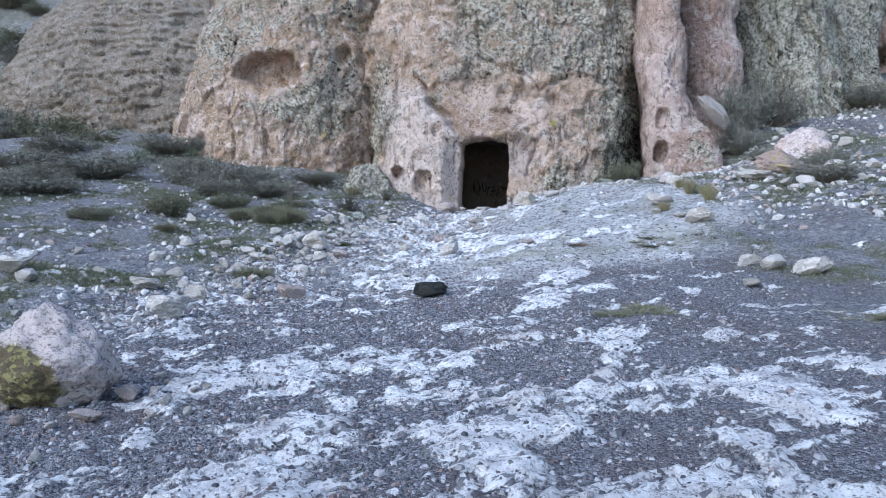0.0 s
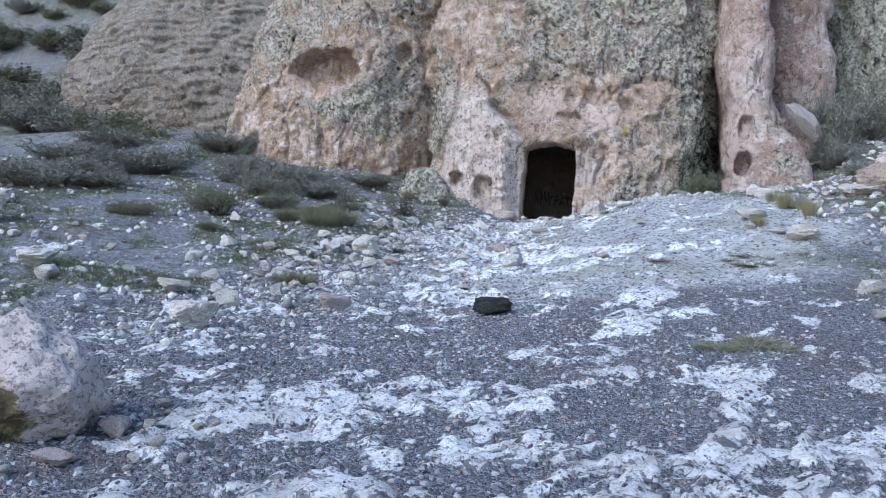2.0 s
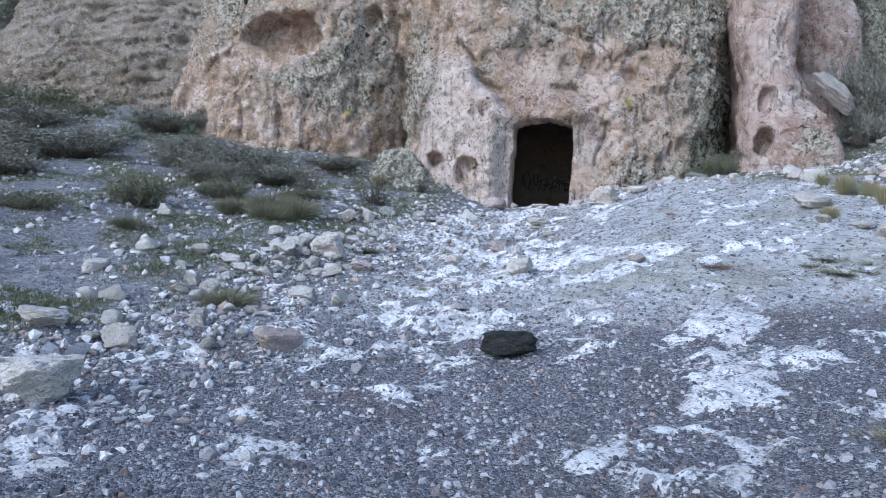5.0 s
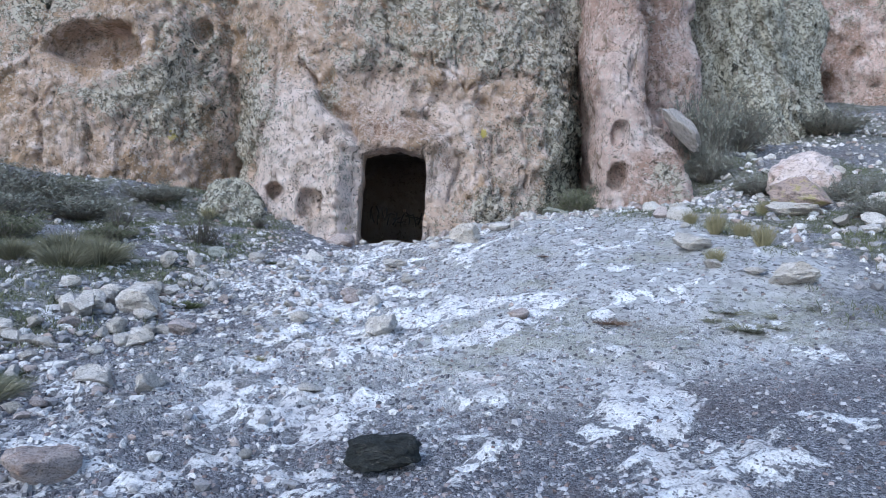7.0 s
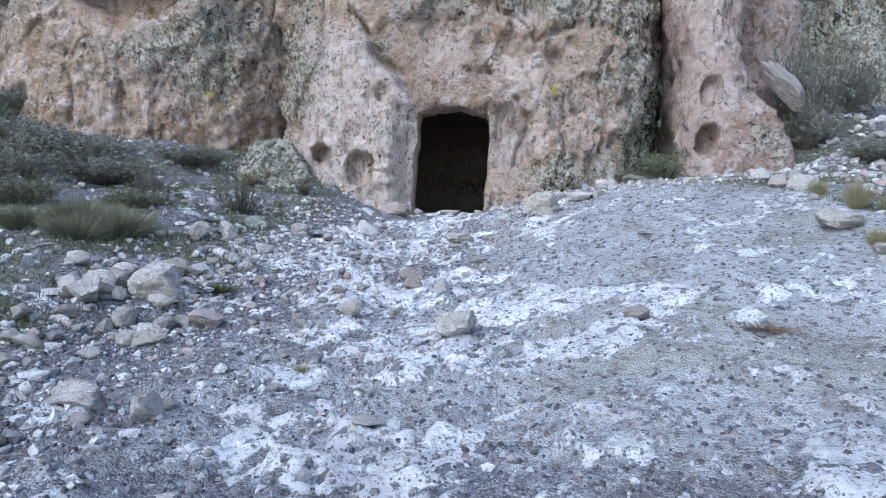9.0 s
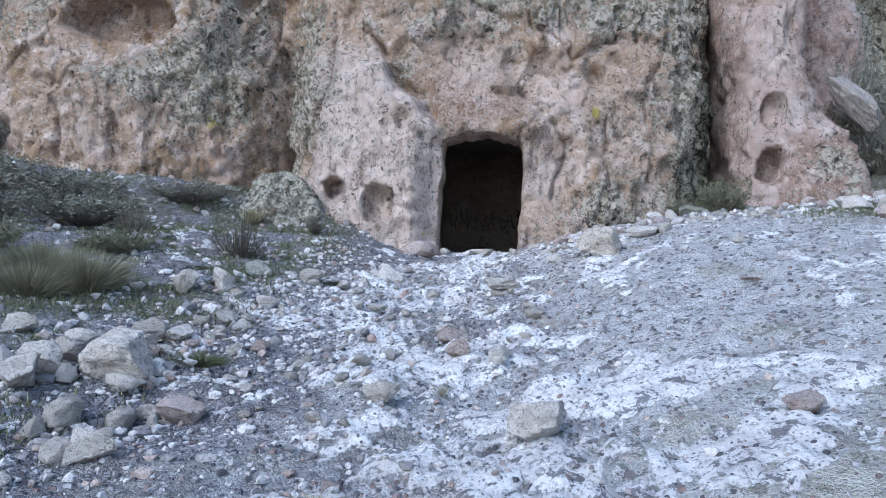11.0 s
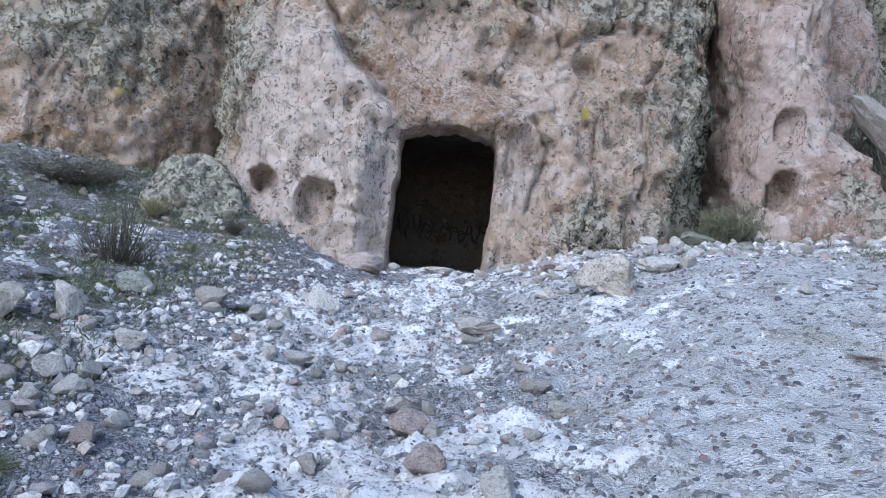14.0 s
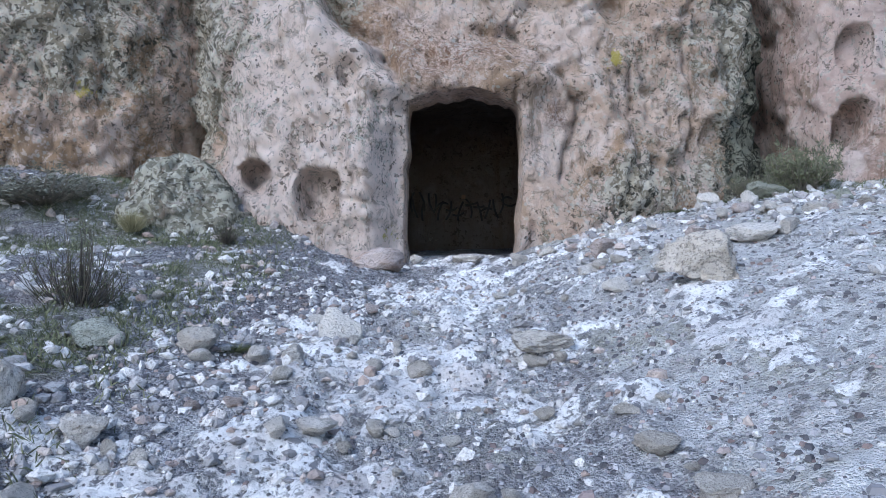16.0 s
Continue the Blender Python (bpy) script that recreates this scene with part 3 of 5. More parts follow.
def centre_masks(x, y, z):
    l = 0.08 + 0.75 * ss(3.4, 4.6, z + 0.5 * fbm(x, z, 0.0, 1.2, 3, 81)) * (0.35 + 0.65 * ss(-1.8, -0.3, x))
    l = l + blob(x, z, [(-3.2, 2.9, 0.8, 1.2, 0.7), (-1.1, 1.6, 0.4, 0.5, 0.22), (-3.9, 1.8, 0.5, 2.0, 0.9), (1.9, 0.8, 0.9, 0.5, 0.75), (3.6, 2.2, 0.55, 2.5, 0.9), (-1.5, 3.2, 0.5, 0.5, 0.5), (2.6, 2.4, 1.0, 1.0, 0.3)])
    f = blob(x, z, [(-2.3, 1.8, 0.9, 1.1, 0.8), (1.0, 1.5, 0.35, 0.6, 0.9), (-0.2, 3.2, 0.7, 0.8, 0.6), (1.2, 2.9, 0.4, 0.6, 0.7), (2.7, 1.6, 0.5, 0.8, 0.6), (-3.5, 2.7, 0.35, 0.5, 0.9), (-0.85, 0.8, 0.3, 1.0, 0.5)])
    m = blob(x, z, [(-4.05, 3.5, 0.4, 3.0, 0.5), (4.1, 2.5, 0.4, 2.5, 0.7), (3.6, 1.2, 0.5, 0.6, 0.6), (2.0, 4.6, 0.5, 0.5, 0.35), (1.4, 5.0, 0.5, 0.6, 0.35)])
    r = blob(x, z, [(1.12, 1.75, 0.2, 0.22, 1.0), (0.2, 2.55, 0.8, 0.35, 0.9), (2.6, 3.0, 0.6, 0.7, 0.3)])
    yl = blob(x, z, [(1.75, 2.2, 0.3, 0.5, 0.45), (-0.9, 0.35, 0.2, 0.25, 0.7), (1.9, 2.5, 0.12, 0.12, 0.8), (0.2, 4.3, 0.8, 0.2, 0.4)])
    edge = (x + 1.55) * 0.76 + (z - 3.1) * 0.65 + 0.15 * fbm(x, z, 0.0, 0.6, 4, 71)
    low = ss(-3.6, -2.8, x) * ss(4.0, 3.0, z) * ss(-0.6, -0.9, x)
    f = f + 1.0 * ss(0.04, -0.04, edge) * low
    r = r + 0.55 * ss(-0.02, 0.05, edge) * ss(0.9, 0.3, edge) * ss(3.9, 3.0, z) * ss(0.9, 0.2, x) * ss(1.9, 2.1, z)
    m = m + 0.5 * ss(3.0, 3.5, x + 0.3 * fbm(x, z, 0.0, 0.7, 3, 83)) * ss(4.6, 2.5, z)
    return {"lichen": l, "fresh": f, "moss": m, "rust": r, "yellow": yl}


def build_centre():
    verts, faces, attrs = mass("wall_centre", "", M_CLIFF, 0.1, 3.9, 4.35, 3.9, -0.6, 11.5, lean=(0.0, 0.10), square=2.9, shoulder=0.42, res=0.045, seed=3,
                               front=centre_front, masks=centre_masks, rough=0.9)
    c = verts[faces].mean(1)
    hole = in_door(c[:, 0], c[:, 2]) & (c[:, 1] < 1.5)
    kept = faces[~hole]
    gone = np.zeros(len(verts), bool)
    gone[faces[hole].ravel()] = True
    rim = gone.copy()
    on = np.zeros(len(verts), bool)
    on[kept.ravel()] = True
    rim &= on
    # the rim is drawn on to the outline
    dense = np.concatenate([OUTLINE + (np.roll(OUTLINE, -1, 0) - OUTLINE) * f for f in (0, 0.25, 0.5, 0.75)])
    for i in np.nonzero(rim)[0]:
        q = dense[np.argmin(((dense - verts[i, [0, 2]]) ** 2).sum(1))]
        verts[i, 0], verts[i, 2] = q
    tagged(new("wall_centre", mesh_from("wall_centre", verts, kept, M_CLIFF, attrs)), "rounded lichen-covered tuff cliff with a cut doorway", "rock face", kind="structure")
    # jambs and chamber: the outline carried inwards
    yrim = np.array([verts[rim][np.argmin(((verts[rim][:, [0, 2]] - p) ** 2).sum(1)), 1] for p in OUTLINE])
    rings = []
    cz = 0.9
    for y, sx, sz, amp in ((None, 1, 1, 0), (0.12, 0.985, 0.99, 0.03), (0.3, 0.97, 0.98, 0.04), (0.5, 0.965, 0.97, 0.04), (0.75, 0.98, 0.98, 0.02), (0.8, 1.5, 1.02, 0.04), (0.9, 2.6, 1.08, 0.05),
                           (1.5, 2.8, 1.12, 0.07), (2.2, 2.85, 1.13, 0.07), (3.0, 2.8, 1.12, 0.07), (3.7, 2.7, 1.1, 0.06), (3.88, 2.4, 1.0, 0.04), (3.9, 1.8, 0.8, 0.012), (3.9, 1.2, 0.55, 0.012), (3.9, 0.6, 0.3, 0.012), (3.9, 0.05, 0.03, 0.0)):
        x, z = OUTLINE[:, 0] * sx, cz + (OUTLINE[:, 1] - cz) * sz
        yy = yrim - 0.004 if y is None else np.full(len(x), y)
        w = fbm(x, yy, z, 0.5, 3, 91)
        rings.append(np.stack([x * (1 + amp * w), yy + amp * fbm(x, yy, z, 0.4, 2, 95), z + amp * w], -1))
    v = np.concatenate(rings)
    f = grid_faces(len(rings), len(OUTLINE), True)[:, ::-1]
    z = v[:, 2]
    # moss mask here: more dark flecks deeper in and towards the ceiling
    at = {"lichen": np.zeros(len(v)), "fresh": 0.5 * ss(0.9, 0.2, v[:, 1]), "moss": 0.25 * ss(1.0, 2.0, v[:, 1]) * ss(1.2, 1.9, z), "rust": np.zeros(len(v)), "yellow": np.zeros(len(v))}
    me = mesh_from("wall_cave", v, f, [M_CLIFF, M_CHAMBER_SHADE], at)
    # behind the jambs the tuff is the one darkened for shade
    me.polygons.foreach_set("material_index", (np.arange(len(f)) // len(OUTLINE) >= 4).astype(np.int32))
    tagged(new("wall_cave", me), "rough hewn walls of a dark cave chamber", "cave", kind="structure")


build_centre()


def left_front(px, py, z):
    fr = py < 3.0
    bowl = pocket(px, z, -6.97, 4.32, 1.12, 0.63, 0.85, 0.16, 2.3, 0.2)
    hol = bowl + pocket(px, z, -4.75, 4.9, 0.28, 0.35, 0.4, 0.4) + pocket(px, z, -9.9, 2.7, 0.22, 0.5, 0.25, 0.5) + pocket(px, z, -9.2, 2.1, 0.3, 0.35, 0.25, 0.5)
    hol += pocket(px, z, -6.9, 2.0, 0.12, 0.7, 0.15, 0.6) + pocket(px, z, -8.3, 3.0, 0.3, 0.25, 0.12, 0.7)
    hol += crack(px, z, [(-5.0, 1.6), (-5.05, 2.6), (-4.95, 3.8)], 0.05, 0.13, 21) + crack(px, z, [(-5.7, 2.2), (-5.6, 3.2)], 0.05, 0.1, 23) + crack(px, z, [(-7.9, 1.6), (-8.1, 2.8), (-7.6, 3.4)], 0.07, 0.12, 25)
    hol += crack(px, z, [(-5.6, 4.2), (-5.4, 5.2), (-5.9, 6.4)], 0.08, 0.14, 27) + crack(px, z, [(-9.4, 3.2), (-8.4, 4.0), (-8.2, 5.4)], 0.08, 0.12, 29)
    lip = np.exp(-(((px + 6.6) / 1.2) ** 2) - (((z - 5.0) / 0.22) ** 2))
    return px, py + fr * (hol - 0.14 * lip), z


def left_masks(x, y, z):
    l = 0.30 + 0.30 * ss(2.5, 5.0, z) + blob(x, z, [(-5.3, 3.0, 0.9, 1.6, 0.5), (-6.3, 3.3, 1.6, 0.5, 0.4), (-8.6, 5.5, 1.5, 1.5, 0.2)]) - blob(x, z, [(-6.97, 4.3, 1.05, 0.58, 1.8), (-9.0, 2.6, 1.0, 0.8, 0.5), (-6.2, 1.7, 1.5, 0.5, 0.6), (-6.0, 5.3, 0.9, 0.3, 0.5)])
    m = 0.10 + 0.12 * ss(-0.2, 0.5, fbm(x, z, 0.0, 1.0, 3, 87)) + blob(x, z, [(-4.4, 3.5, 0.4, 3.0, 0.45), (-4.9, 6.2, 1.0, 1.2, 0.4), (-10.8, 4.5, 0.4, 2.0, 0.5), (-6.9, 1.9, 0.1, 0.6, 0.5)])
    f = blob(x, z, [(-7.4, 1.9, 0.6, 0.6, 0.6), (-9.4, 2.2, 0.5, 0.5, 0.6), (-5.8, 4.9, 0.5, 0.3, 0.5)])
    r = blob(x, z, [(-6.92, 4.25, 0.9, 0.5, 0.3), (-6.2, 1.8, 1.2, 0.4, 0.35)])
    yl = blob(x, z, [(-5.2, 2.35, 0.2, 0.22, 0.85), (-6.6, 5.1, 0.9, 0.15, 0.35), (-9.5, 3.6, 0.8, 0.5, 0.25)])
    return {"lichen": l, "fresh": f, "moss": m, "rust": r, "yellow": yl}


put_mass("wall_west", "rounded tuff dome with an oval niche, grey lichen crust", M_CLIFF, -7.93, 4.6, 4.02, 4.1, -0.2, 11.0, lean=(0.16, 0.10), square=2.3, shoulder=0.2, res=0.055, seed=43, front=left_front, masks=left_masks, rough=0.8)


def pillar_front(px, py, z):
    hol = pocket(px, z, 4.86, 1.62, 0.20, 0.31, 0.5, 0.15, 2.2) + pocket(px, z, 4.88, 2.52, 0.20, 0.32, 0.28, 0.35, 2.4)
    hol += pocket(px, z, 4.55, 4.4, 0.6, 0.05, 0.12, 0.8) + pocket(px, z, 5.1, 4.0, 0.12, 0.5, 0.12, 0.8)
    py = py + (py < 1.2) * hol
    # the foot spreads into a stepped ledge
    step = ss(4.2, 1.2, z + 0.25 * fbm(px, py, z, 0.4, 3, 201)) * 0.55 + ss(2.6, 2.2, z + 0.4 * fbm(px, py, z, 0.5, 3, 203)) * 0.22
    side = ss(5.1, 5.65, px)
    return px + side * step, py - 0.25 * side * step, z


def pink_masks(x, y, z):
    return {"lichen": 0.12 + 0.5 * ss(4.5, 6.0, z) * 0 + blob(x, z, [(5.9, 1.5, 0.5, 0.6, 0.75), (5.6, 5.5, 0.6, 0.5, 0.3)]), "fresh": blob(x, z, [(4.9, 3.6, 0.5, 1.2, 0.8), (5.5, 2.5, 0.6, 0.3, 0.9), (4.6, 1.2, 0.3, 0.6, 0.5)]),
            "moss": blob(x, z, [(4.25, 3.0, 0.12, 3.0, 0.6)]), "rust": blob(x, z, [(5.6, 3.6, 0.3, 0.6, 0.5), (6.6, 4.6, 0.6, 1.0, 0.45)]), "yellow": blob(x, z, [(5.6, 1.7, 0.3, 0.3, 0.4)])}


def grey_masks(x, y, z):
    return {"lichen": 0.95 + 0 * x, "moss": 0.22 * ss(0.1, 0.6, fbm(x, y, z, 1.1, 3, 7)) + 0.1 * ss(5.5, 7.5, z), "rust": 0.1 + 0 * x, "fresh": 0 * x, "yellow": 0.1 + 0 * x}


put_mass("wall_pillar", "slender pink tuff pillar with two carved hollows", M_CLIFF_PINK, 5.12, 1.75, 0.70, 1.5, -0.2, 10.0, lean=(-0.035, 0.07), square=2.5, shoulder=0.45, res=0.045, seed=71, front=pillar_front, masks=pink_masks, rough=0.5)
put_mass("wall_back_pillar", "pink tuff column behind the pillar", M_CLIFF_PINK, 6.55, 3.9, 1.05, 1.5, 0.2, 10.5, lean=(-0.02, 0.06), square=2.4, shoulder=0.5, res=0.06, seed=81, masks=pink_masks, rough=0.7)
def dome_front(px, py, z):
    """Shallow gutters that run down the dome and lean outwards."""
    u = px - 0.30 * (8 - z) + 0.25 * fbm(px, py, z, 1.2, 3, 221)
    gut = ss(0.70, 0.98, np.cos(u * 4.1)) * 0.22 + ss(0.85, 1.0, np.cos(u * 9.7 + 1.0)) * 0.10
    return px, py + gut * (py < 8), z


put_mass("wall_grey_dome", "grey-green lichen-covered tuff dome", M_CLIFF_GREY, 9.75, 6.9, 1.95, 2.6, 0.5, 11.5, lean=(-0.12, 0.06), square=2.3, shoulder=0.3, res=0.07, seed=87, front=dome_front, masks=grey_masks, rough=0.8)
put_mass("wall_grey_dome_behind", "second lichen-covered tuff dome further back", M_CLIFF_GREY, 11.9, 9.8, 2.3, 2.6, 0.5, 12.5, lean=(-0.12, 0.06), square=2.3, shoulder=0.35, res=0.09, seed=91, front=dome_front, masks=grey_masks, rough=0.9)


def far_front(px, py, z):
    hol = pocket(px, z, 13.1, 7.5, 0.4, 0.45, 0.7, 0.3) + pocket(px, z, 13.95, 7.65, 0.42, 0.35, 0.7, 0.3) + pocket(px, z, 13.9, 6.1, 0.6, 0.4, 0.9, 0.35) + pocket(px, z, 15.2, 7.1, 0.3, 0.2, 0.4, 0.4)
    return px, py + (py < 13) * hol, z


put_mass("wall_far_east", "far pink tuff cliff pitted with hollows", M_CLIFF_PINK, 17.0, 14.5, 5.4, 5.0, 0.5, 15.0, lean=(0.0, 0.12), square=2.4, shoulder=0.4, res=0.12, seed=95, front=far_front,
         masks=lambda x, y, z: {"lichen": 0.2 + 0.3 * ss(7, 9, z), "rust": blob(x, z, [(13.9, 6.2, 0.8, 0.5, 1.0), (13.1, 7.4, 0.4, 0.4, 0.6)])}, rough=1.3)
put_mass("wall_ledges", "layered grey rock ledges on the hillside", M_LEDGE, -16.4, 9.3, 6.7, 4.2, 1.5, 11.5, lean=(0.0, 0.4), square=2.6, shoulder=0.5, res=0.08, seed=99,
         masks=lambda x, y, z: {"lichen": 0.35 + 0 * x, "fresh": 0.35 * ss(4.5, 6.5, z), "yellow": 0.3 * ss(4.8, 4.0, z), "moss": 0.08 + 0.3 * ss(6.0, 3.5, z)}, rough=0.9, strata=0.10)
put_mass("wall_far_back", "broken rock slope behind the domes", M_CLIFF_GREY, -2.0, 17.0, 16.0, 5.0, -1.0, 15.0, lean=(0.0, 0.3), square=2.4, shoulder=0.5, res=0.25, seed=103,
         masks=lambda x, y, z: {"lichen": 0.6 + 0 * x, "moss": 0.3 + 0 * x}, rough=2.2, strata=0.15)

# a lichened boulder at the cliff's foot
verts, faces, attrs = mass("boulder", "", M_CLIFF_GREY, -3.42, -0.3, 0.56, 0.5, 0.2, 1.34, lean=(0.05, 0.1), square=2.2, shoulder=0.15, res=0.03, seed=111, masks=grey_masks, rough=0.95)
tagged(new("boulder", mesh_from("boulder", verts, faces, M_CLIFF_GREY, attrs)), "boulder covered in pale lichen at the cliff's foot", "boulder")


# ---------- loose rocks ----------
def rock_mesh(name, seed, mat, subdiv=3, cuts=13, lo_cut=0.32, hi_cut=0.72, block=0.0):
    """An angular, weathered stone one metre across, its base at zero."""
    rng = np.random.default_rng(seed)
    bm = bmesh.new()
    bmesh.ops.create_icosphere(bm, subdivisions=subdiv, radius=1.0)
    v = np.array([p.co[:] for p in bm.verts])
    ways = [n * e for n in np.eye(3) for e in (1, -1)] if block else []
    for i in range(cuts):
        n = rng.normal(size=3) if i >= len(ways) else ways[i] + 0.12 * rng.normal(size=3)
        n /= np.linalg.norm(n)
        d = v @ n
        lim = rng.uniform(lo_cut, hi_cut) if i >= len(ways) else block
        v = v - np.maximum(d - lim, 0)[:, None] * n * 0.97
    r = 1 + 0.10 * fbm(v[:, 0], v[:, 1], v[:, 2], 0.8, 3, seed) + 0.085 * fbm(v[:, 0], v[:, 1], v[:, 2], 0.22, 3, seed + 5)
    r = r + 0.035 * fbm(v[:, 0], v[:, 1], v[:, 2], 0.08, 2, seed + 11)
    v = v * r[:, None]
    lo, hi = v.min(0), v.max(0)
    v = (v - (lo + hi) / 2) / (hi - lo)
    v[:, 2] += 0.5
    for p, q in zip(bm.verts, v):
        p.co = q
    me = bpy.data.meshes.new(name)
    bm.to_mesh(me)
    bm.free()
    me.materials.append(mat)
    me.polygons.foreach_set("use_smooth", np.ones(len(me.polygons), bool))
    return me


PALE = [rock_mesh("rock", 100 + i, M_ROCK, 4, 12, 0.38, 0.78) for i in range(7)]
PALE_FINE = [rock_mesh("rock", 120 + i, M_ROCK, 5, 11, 0.45, 0.82) for i in range(3)]
PINK = [rock_mesh("rock", 130 + i, M_ROCK_PINK, 4, 11, 0.42, 0.8) for i in range(3)]
PINK_FINE = [rock_mesh("boulder", 140 + i, M_ROCK_PINK, 4, 9, 0.62, 0.86) for i in range(2)]
SMALL = [rock_mesh("rock", 150 + i, M_ROCK if i < 6 else M_ROCK_PINK, 2, 7) for i in range(8)]
GREY = [rock_mesh("rock", 170 + i, M_ROCK_LICHEN, 3) for i in range(2)]
dice = random.Random(7)


def put_rock(me, x, y, w, h, label, name="rock", group="", sink=0.16, depth=None, turn=None, tilt=None, lift=0.0):
    ob = new(name, me)
    d = depth if depth else w * dice.uniform(0.7, 1.0)
    xs, ys = x + np.array([0, 0.3, -0.3, 0, 0]) * w, y + np.array([0, 0, 0, 0.3, -0.3]) * d
    z = float(np.median(ground_z(xs, ys)))
    ob.matrix_world = pose(x, y, z + lift - sink * h, *(tilt or (dice.uniform(-7, 7), dice.uniform(-7, 7))), dice.uniform(0, 360) if turn is None else turn) @ Matrix.Diagonal((w, d, h * (1 + sink), 1))
    return tagged(ob, label, "boulder" if w > 0.6 else "rock", group)


# the boulder beside the start, and its neighbours: x, y, width, height
START = [(-1.62, -13.73, 0.47, 0.28), (-2.01, -12.43, 0.29, 0.22), (-0.98, -16.80, 0.15, 0.11), (-0.09, -17.66, 0.09, 0.06), (-2.77, -12.37, 0.44, 0.15), (-4.89, -12.14, 0.59, 0.23),
         (-4.22, -12.73, 0.36, 0.18), (-2.45, -8.44, 0.36, 0.22), (-1.75, -11.70, 0.26, 0.15), (-3.74, -10.44, 0.28, 0.16), (-3.77, -9.44, 0.29, 0.17), (-3.99, -11.56, 0.24, 0.12), (-3.20, -9.23, 0.24, 0.14)]
BANK = [(-2.05, -8.02, 0.49, 0.31), (-2.44, -8.19, 0.27, 0.23), (-2.60, -8.38, 0.24, 0.21), (-1.51, -9.27, 0.26, 0.16), (-1.94, -8.78, 0.26, 0.17), (-2.00, -8.97, 0.16, 0.11), (-1.51, -8.61, 0.08, 0.10),
        (-1.38, -7.79, 0.14, 0.07), (-2.58, -5.80, 0.29, 0.23), (-2.32, -5.50, 0.29, 0.25), (-1.38, -10.41, 0.32, 0.14), (-0.96, -10.49, 0.21, 0.16)]
GULLY = [(-0.92, -3.99, 0.33, 0.24), (-1.07, -4.64, 0.16, 0.12), (-1.33, -4.47, 0.15, 0.11), (-1.72, -4.45, 0.27, 0.15), (-1.80, -5.69, 0.22, 0.13), (-1.93, -6.45, 0.21, 0.13), (-1.77, -6.30, 0.16, 0.11),
         (-1.74, -6.59, 0.17, 0.09), (-1.62, -5.88, 0.09, 0.08), (-0.91, -5.76, 0.11, 0.08), (-0.78, -5.62, 0.21, 0.07), (-0.05, -6.19, 0.19, 0.11), (0.13, -6.62, 0.13, 0.09), (-0.25, -6.52, 0.10, 0.07),
         (-0.41, -7.18, 0.13, 0.08), (0.42, -7.42, 0.16, 0.11), (-1.55, -7.13, 0.11, 0.08), (0.70, -6.02, 0.20, 0.08), (0.84, -6.39, 0.22, 0.06)]
DOORWAY = [(2.31, -3.53, 0.20, 0.10), (1.35, -3.58, 0.20, 0.13), (0.99, -3.77, 0.19, 0.11), (0.95, -3.00, 0.19, 0.08), (-0.60, -0.19, 0.18, 0.12), (0.02, -0.28, 0.42, 0.14), (0.57, -0.66, 0.28, 0.12),
           (0.85, -1.11, 0.22, 0.09), (2.82, -2.82, 0.19, 0.08), (2.74, -4.91, 0.16, 0.11), (0.65, -5.61, 0.16, 0.06)]
EAST = [(5.24, -11.02, 0.40, 0.20), (5.66, -11.22, 0.49, 0.22), (5.01, -10.67, 0.30, 0.16), (4.77, -12.03, 0.26, 0.09), (4.17, -6.78, 0.55, 0.21), (4.65, -8.57, 0.50, 0.22), (4.39, -8.25, 0.23, 0.08), (4.02, -8.05, 0.18, 0.10),
        (6.71, -5.41, 0.28, 0.16), (6.97, -5.72, 0.38, 0.23), (6.24, -4.88, 0.80, 0.22), (0.25, -10.43, 0.19, 0.06)]

for n, (rows, text, group) in enumerate(((START, "pale tuff rock lying on grey gravel", "rocks on the gravel"), (BANK, "pale angular tuff rock on the stony bank", "rocks on the bank"),
                                          (GULLY, "pale rough rock lying in the rocky gully", "rocks in the gully"), (DOORWAY, "pale flat rock near the cave doorway", "rocks by the doorway"), (EAST, "pale pinkish rock on the dusty mound", "rocks on the mound"))):
    for i, (x, y, w, h) in enumerate(rows):
        meshes = PALE_FINE if w > 0.4 else PALE
        put_rock(meshes[(i * 3 + n) % len(meshes)], x, y, w, h, text, group=group)

me = rock_mesh("boulder", 201, rock_material("boulder_stone", (0.52, 0.445, 0.43), (0.40, 0.335, 0.32), hollow=(-0.10, -0.46, 0.32)), 5, 7, 0.74, 0.9)
for p in me.vertices:
    narrow = 1.06 - 0.5 * max(p.co.z - 0.25, 0.0) ** 1.2
    p.co.x, p.co.y = (p.co.x - 0.05 * p.co.z) * narrow, p.co.y * narrow
put_rock(me, -0.76, -16.64, 1.02, 0.71, "large pinkish tuff boulder with a mossy hollow", "boulder", sink=0.16, depth=0.85, turn=0, tilt=(0, 0))
put_rock(PINK[0], -0.27, -16.49, 0.18, 0.12, "small brownish-pink rock beside the boulder")
put_rock(PINK[1], -0.26, -16.96, 0.24, 0.08, "flat reddish-brown rock beside the boulder")
put_rock(rock_mesh("rock", 210, M_ROCK_DARK, 5, 16, 0.62, 0.84, 0.70), 0.93, -11.85, 0.44, 0.20, "black basalt stone lying alone on pale gravel", sink=0.05, depth=0.24, turn=4, tilt=(0, 0))
put_rock(PALE_FINE[1], 0.64, -8.84, 0.33, 0.20, "cream rock with an orange-brown underside", turn=40)
put_rock(PINK[2], 0.11, -7.15, 0.20, 0.14, "reddish-pink rock in the gully")
put_rock(PINK[0], 0.0, -6.60, 0.22, 0.14, "pinkish pitted rock in the gully")
put_rock(SMALL[1], 0.10, -6.22, 0.10, 0.07, "small dark grey stone in the gully")
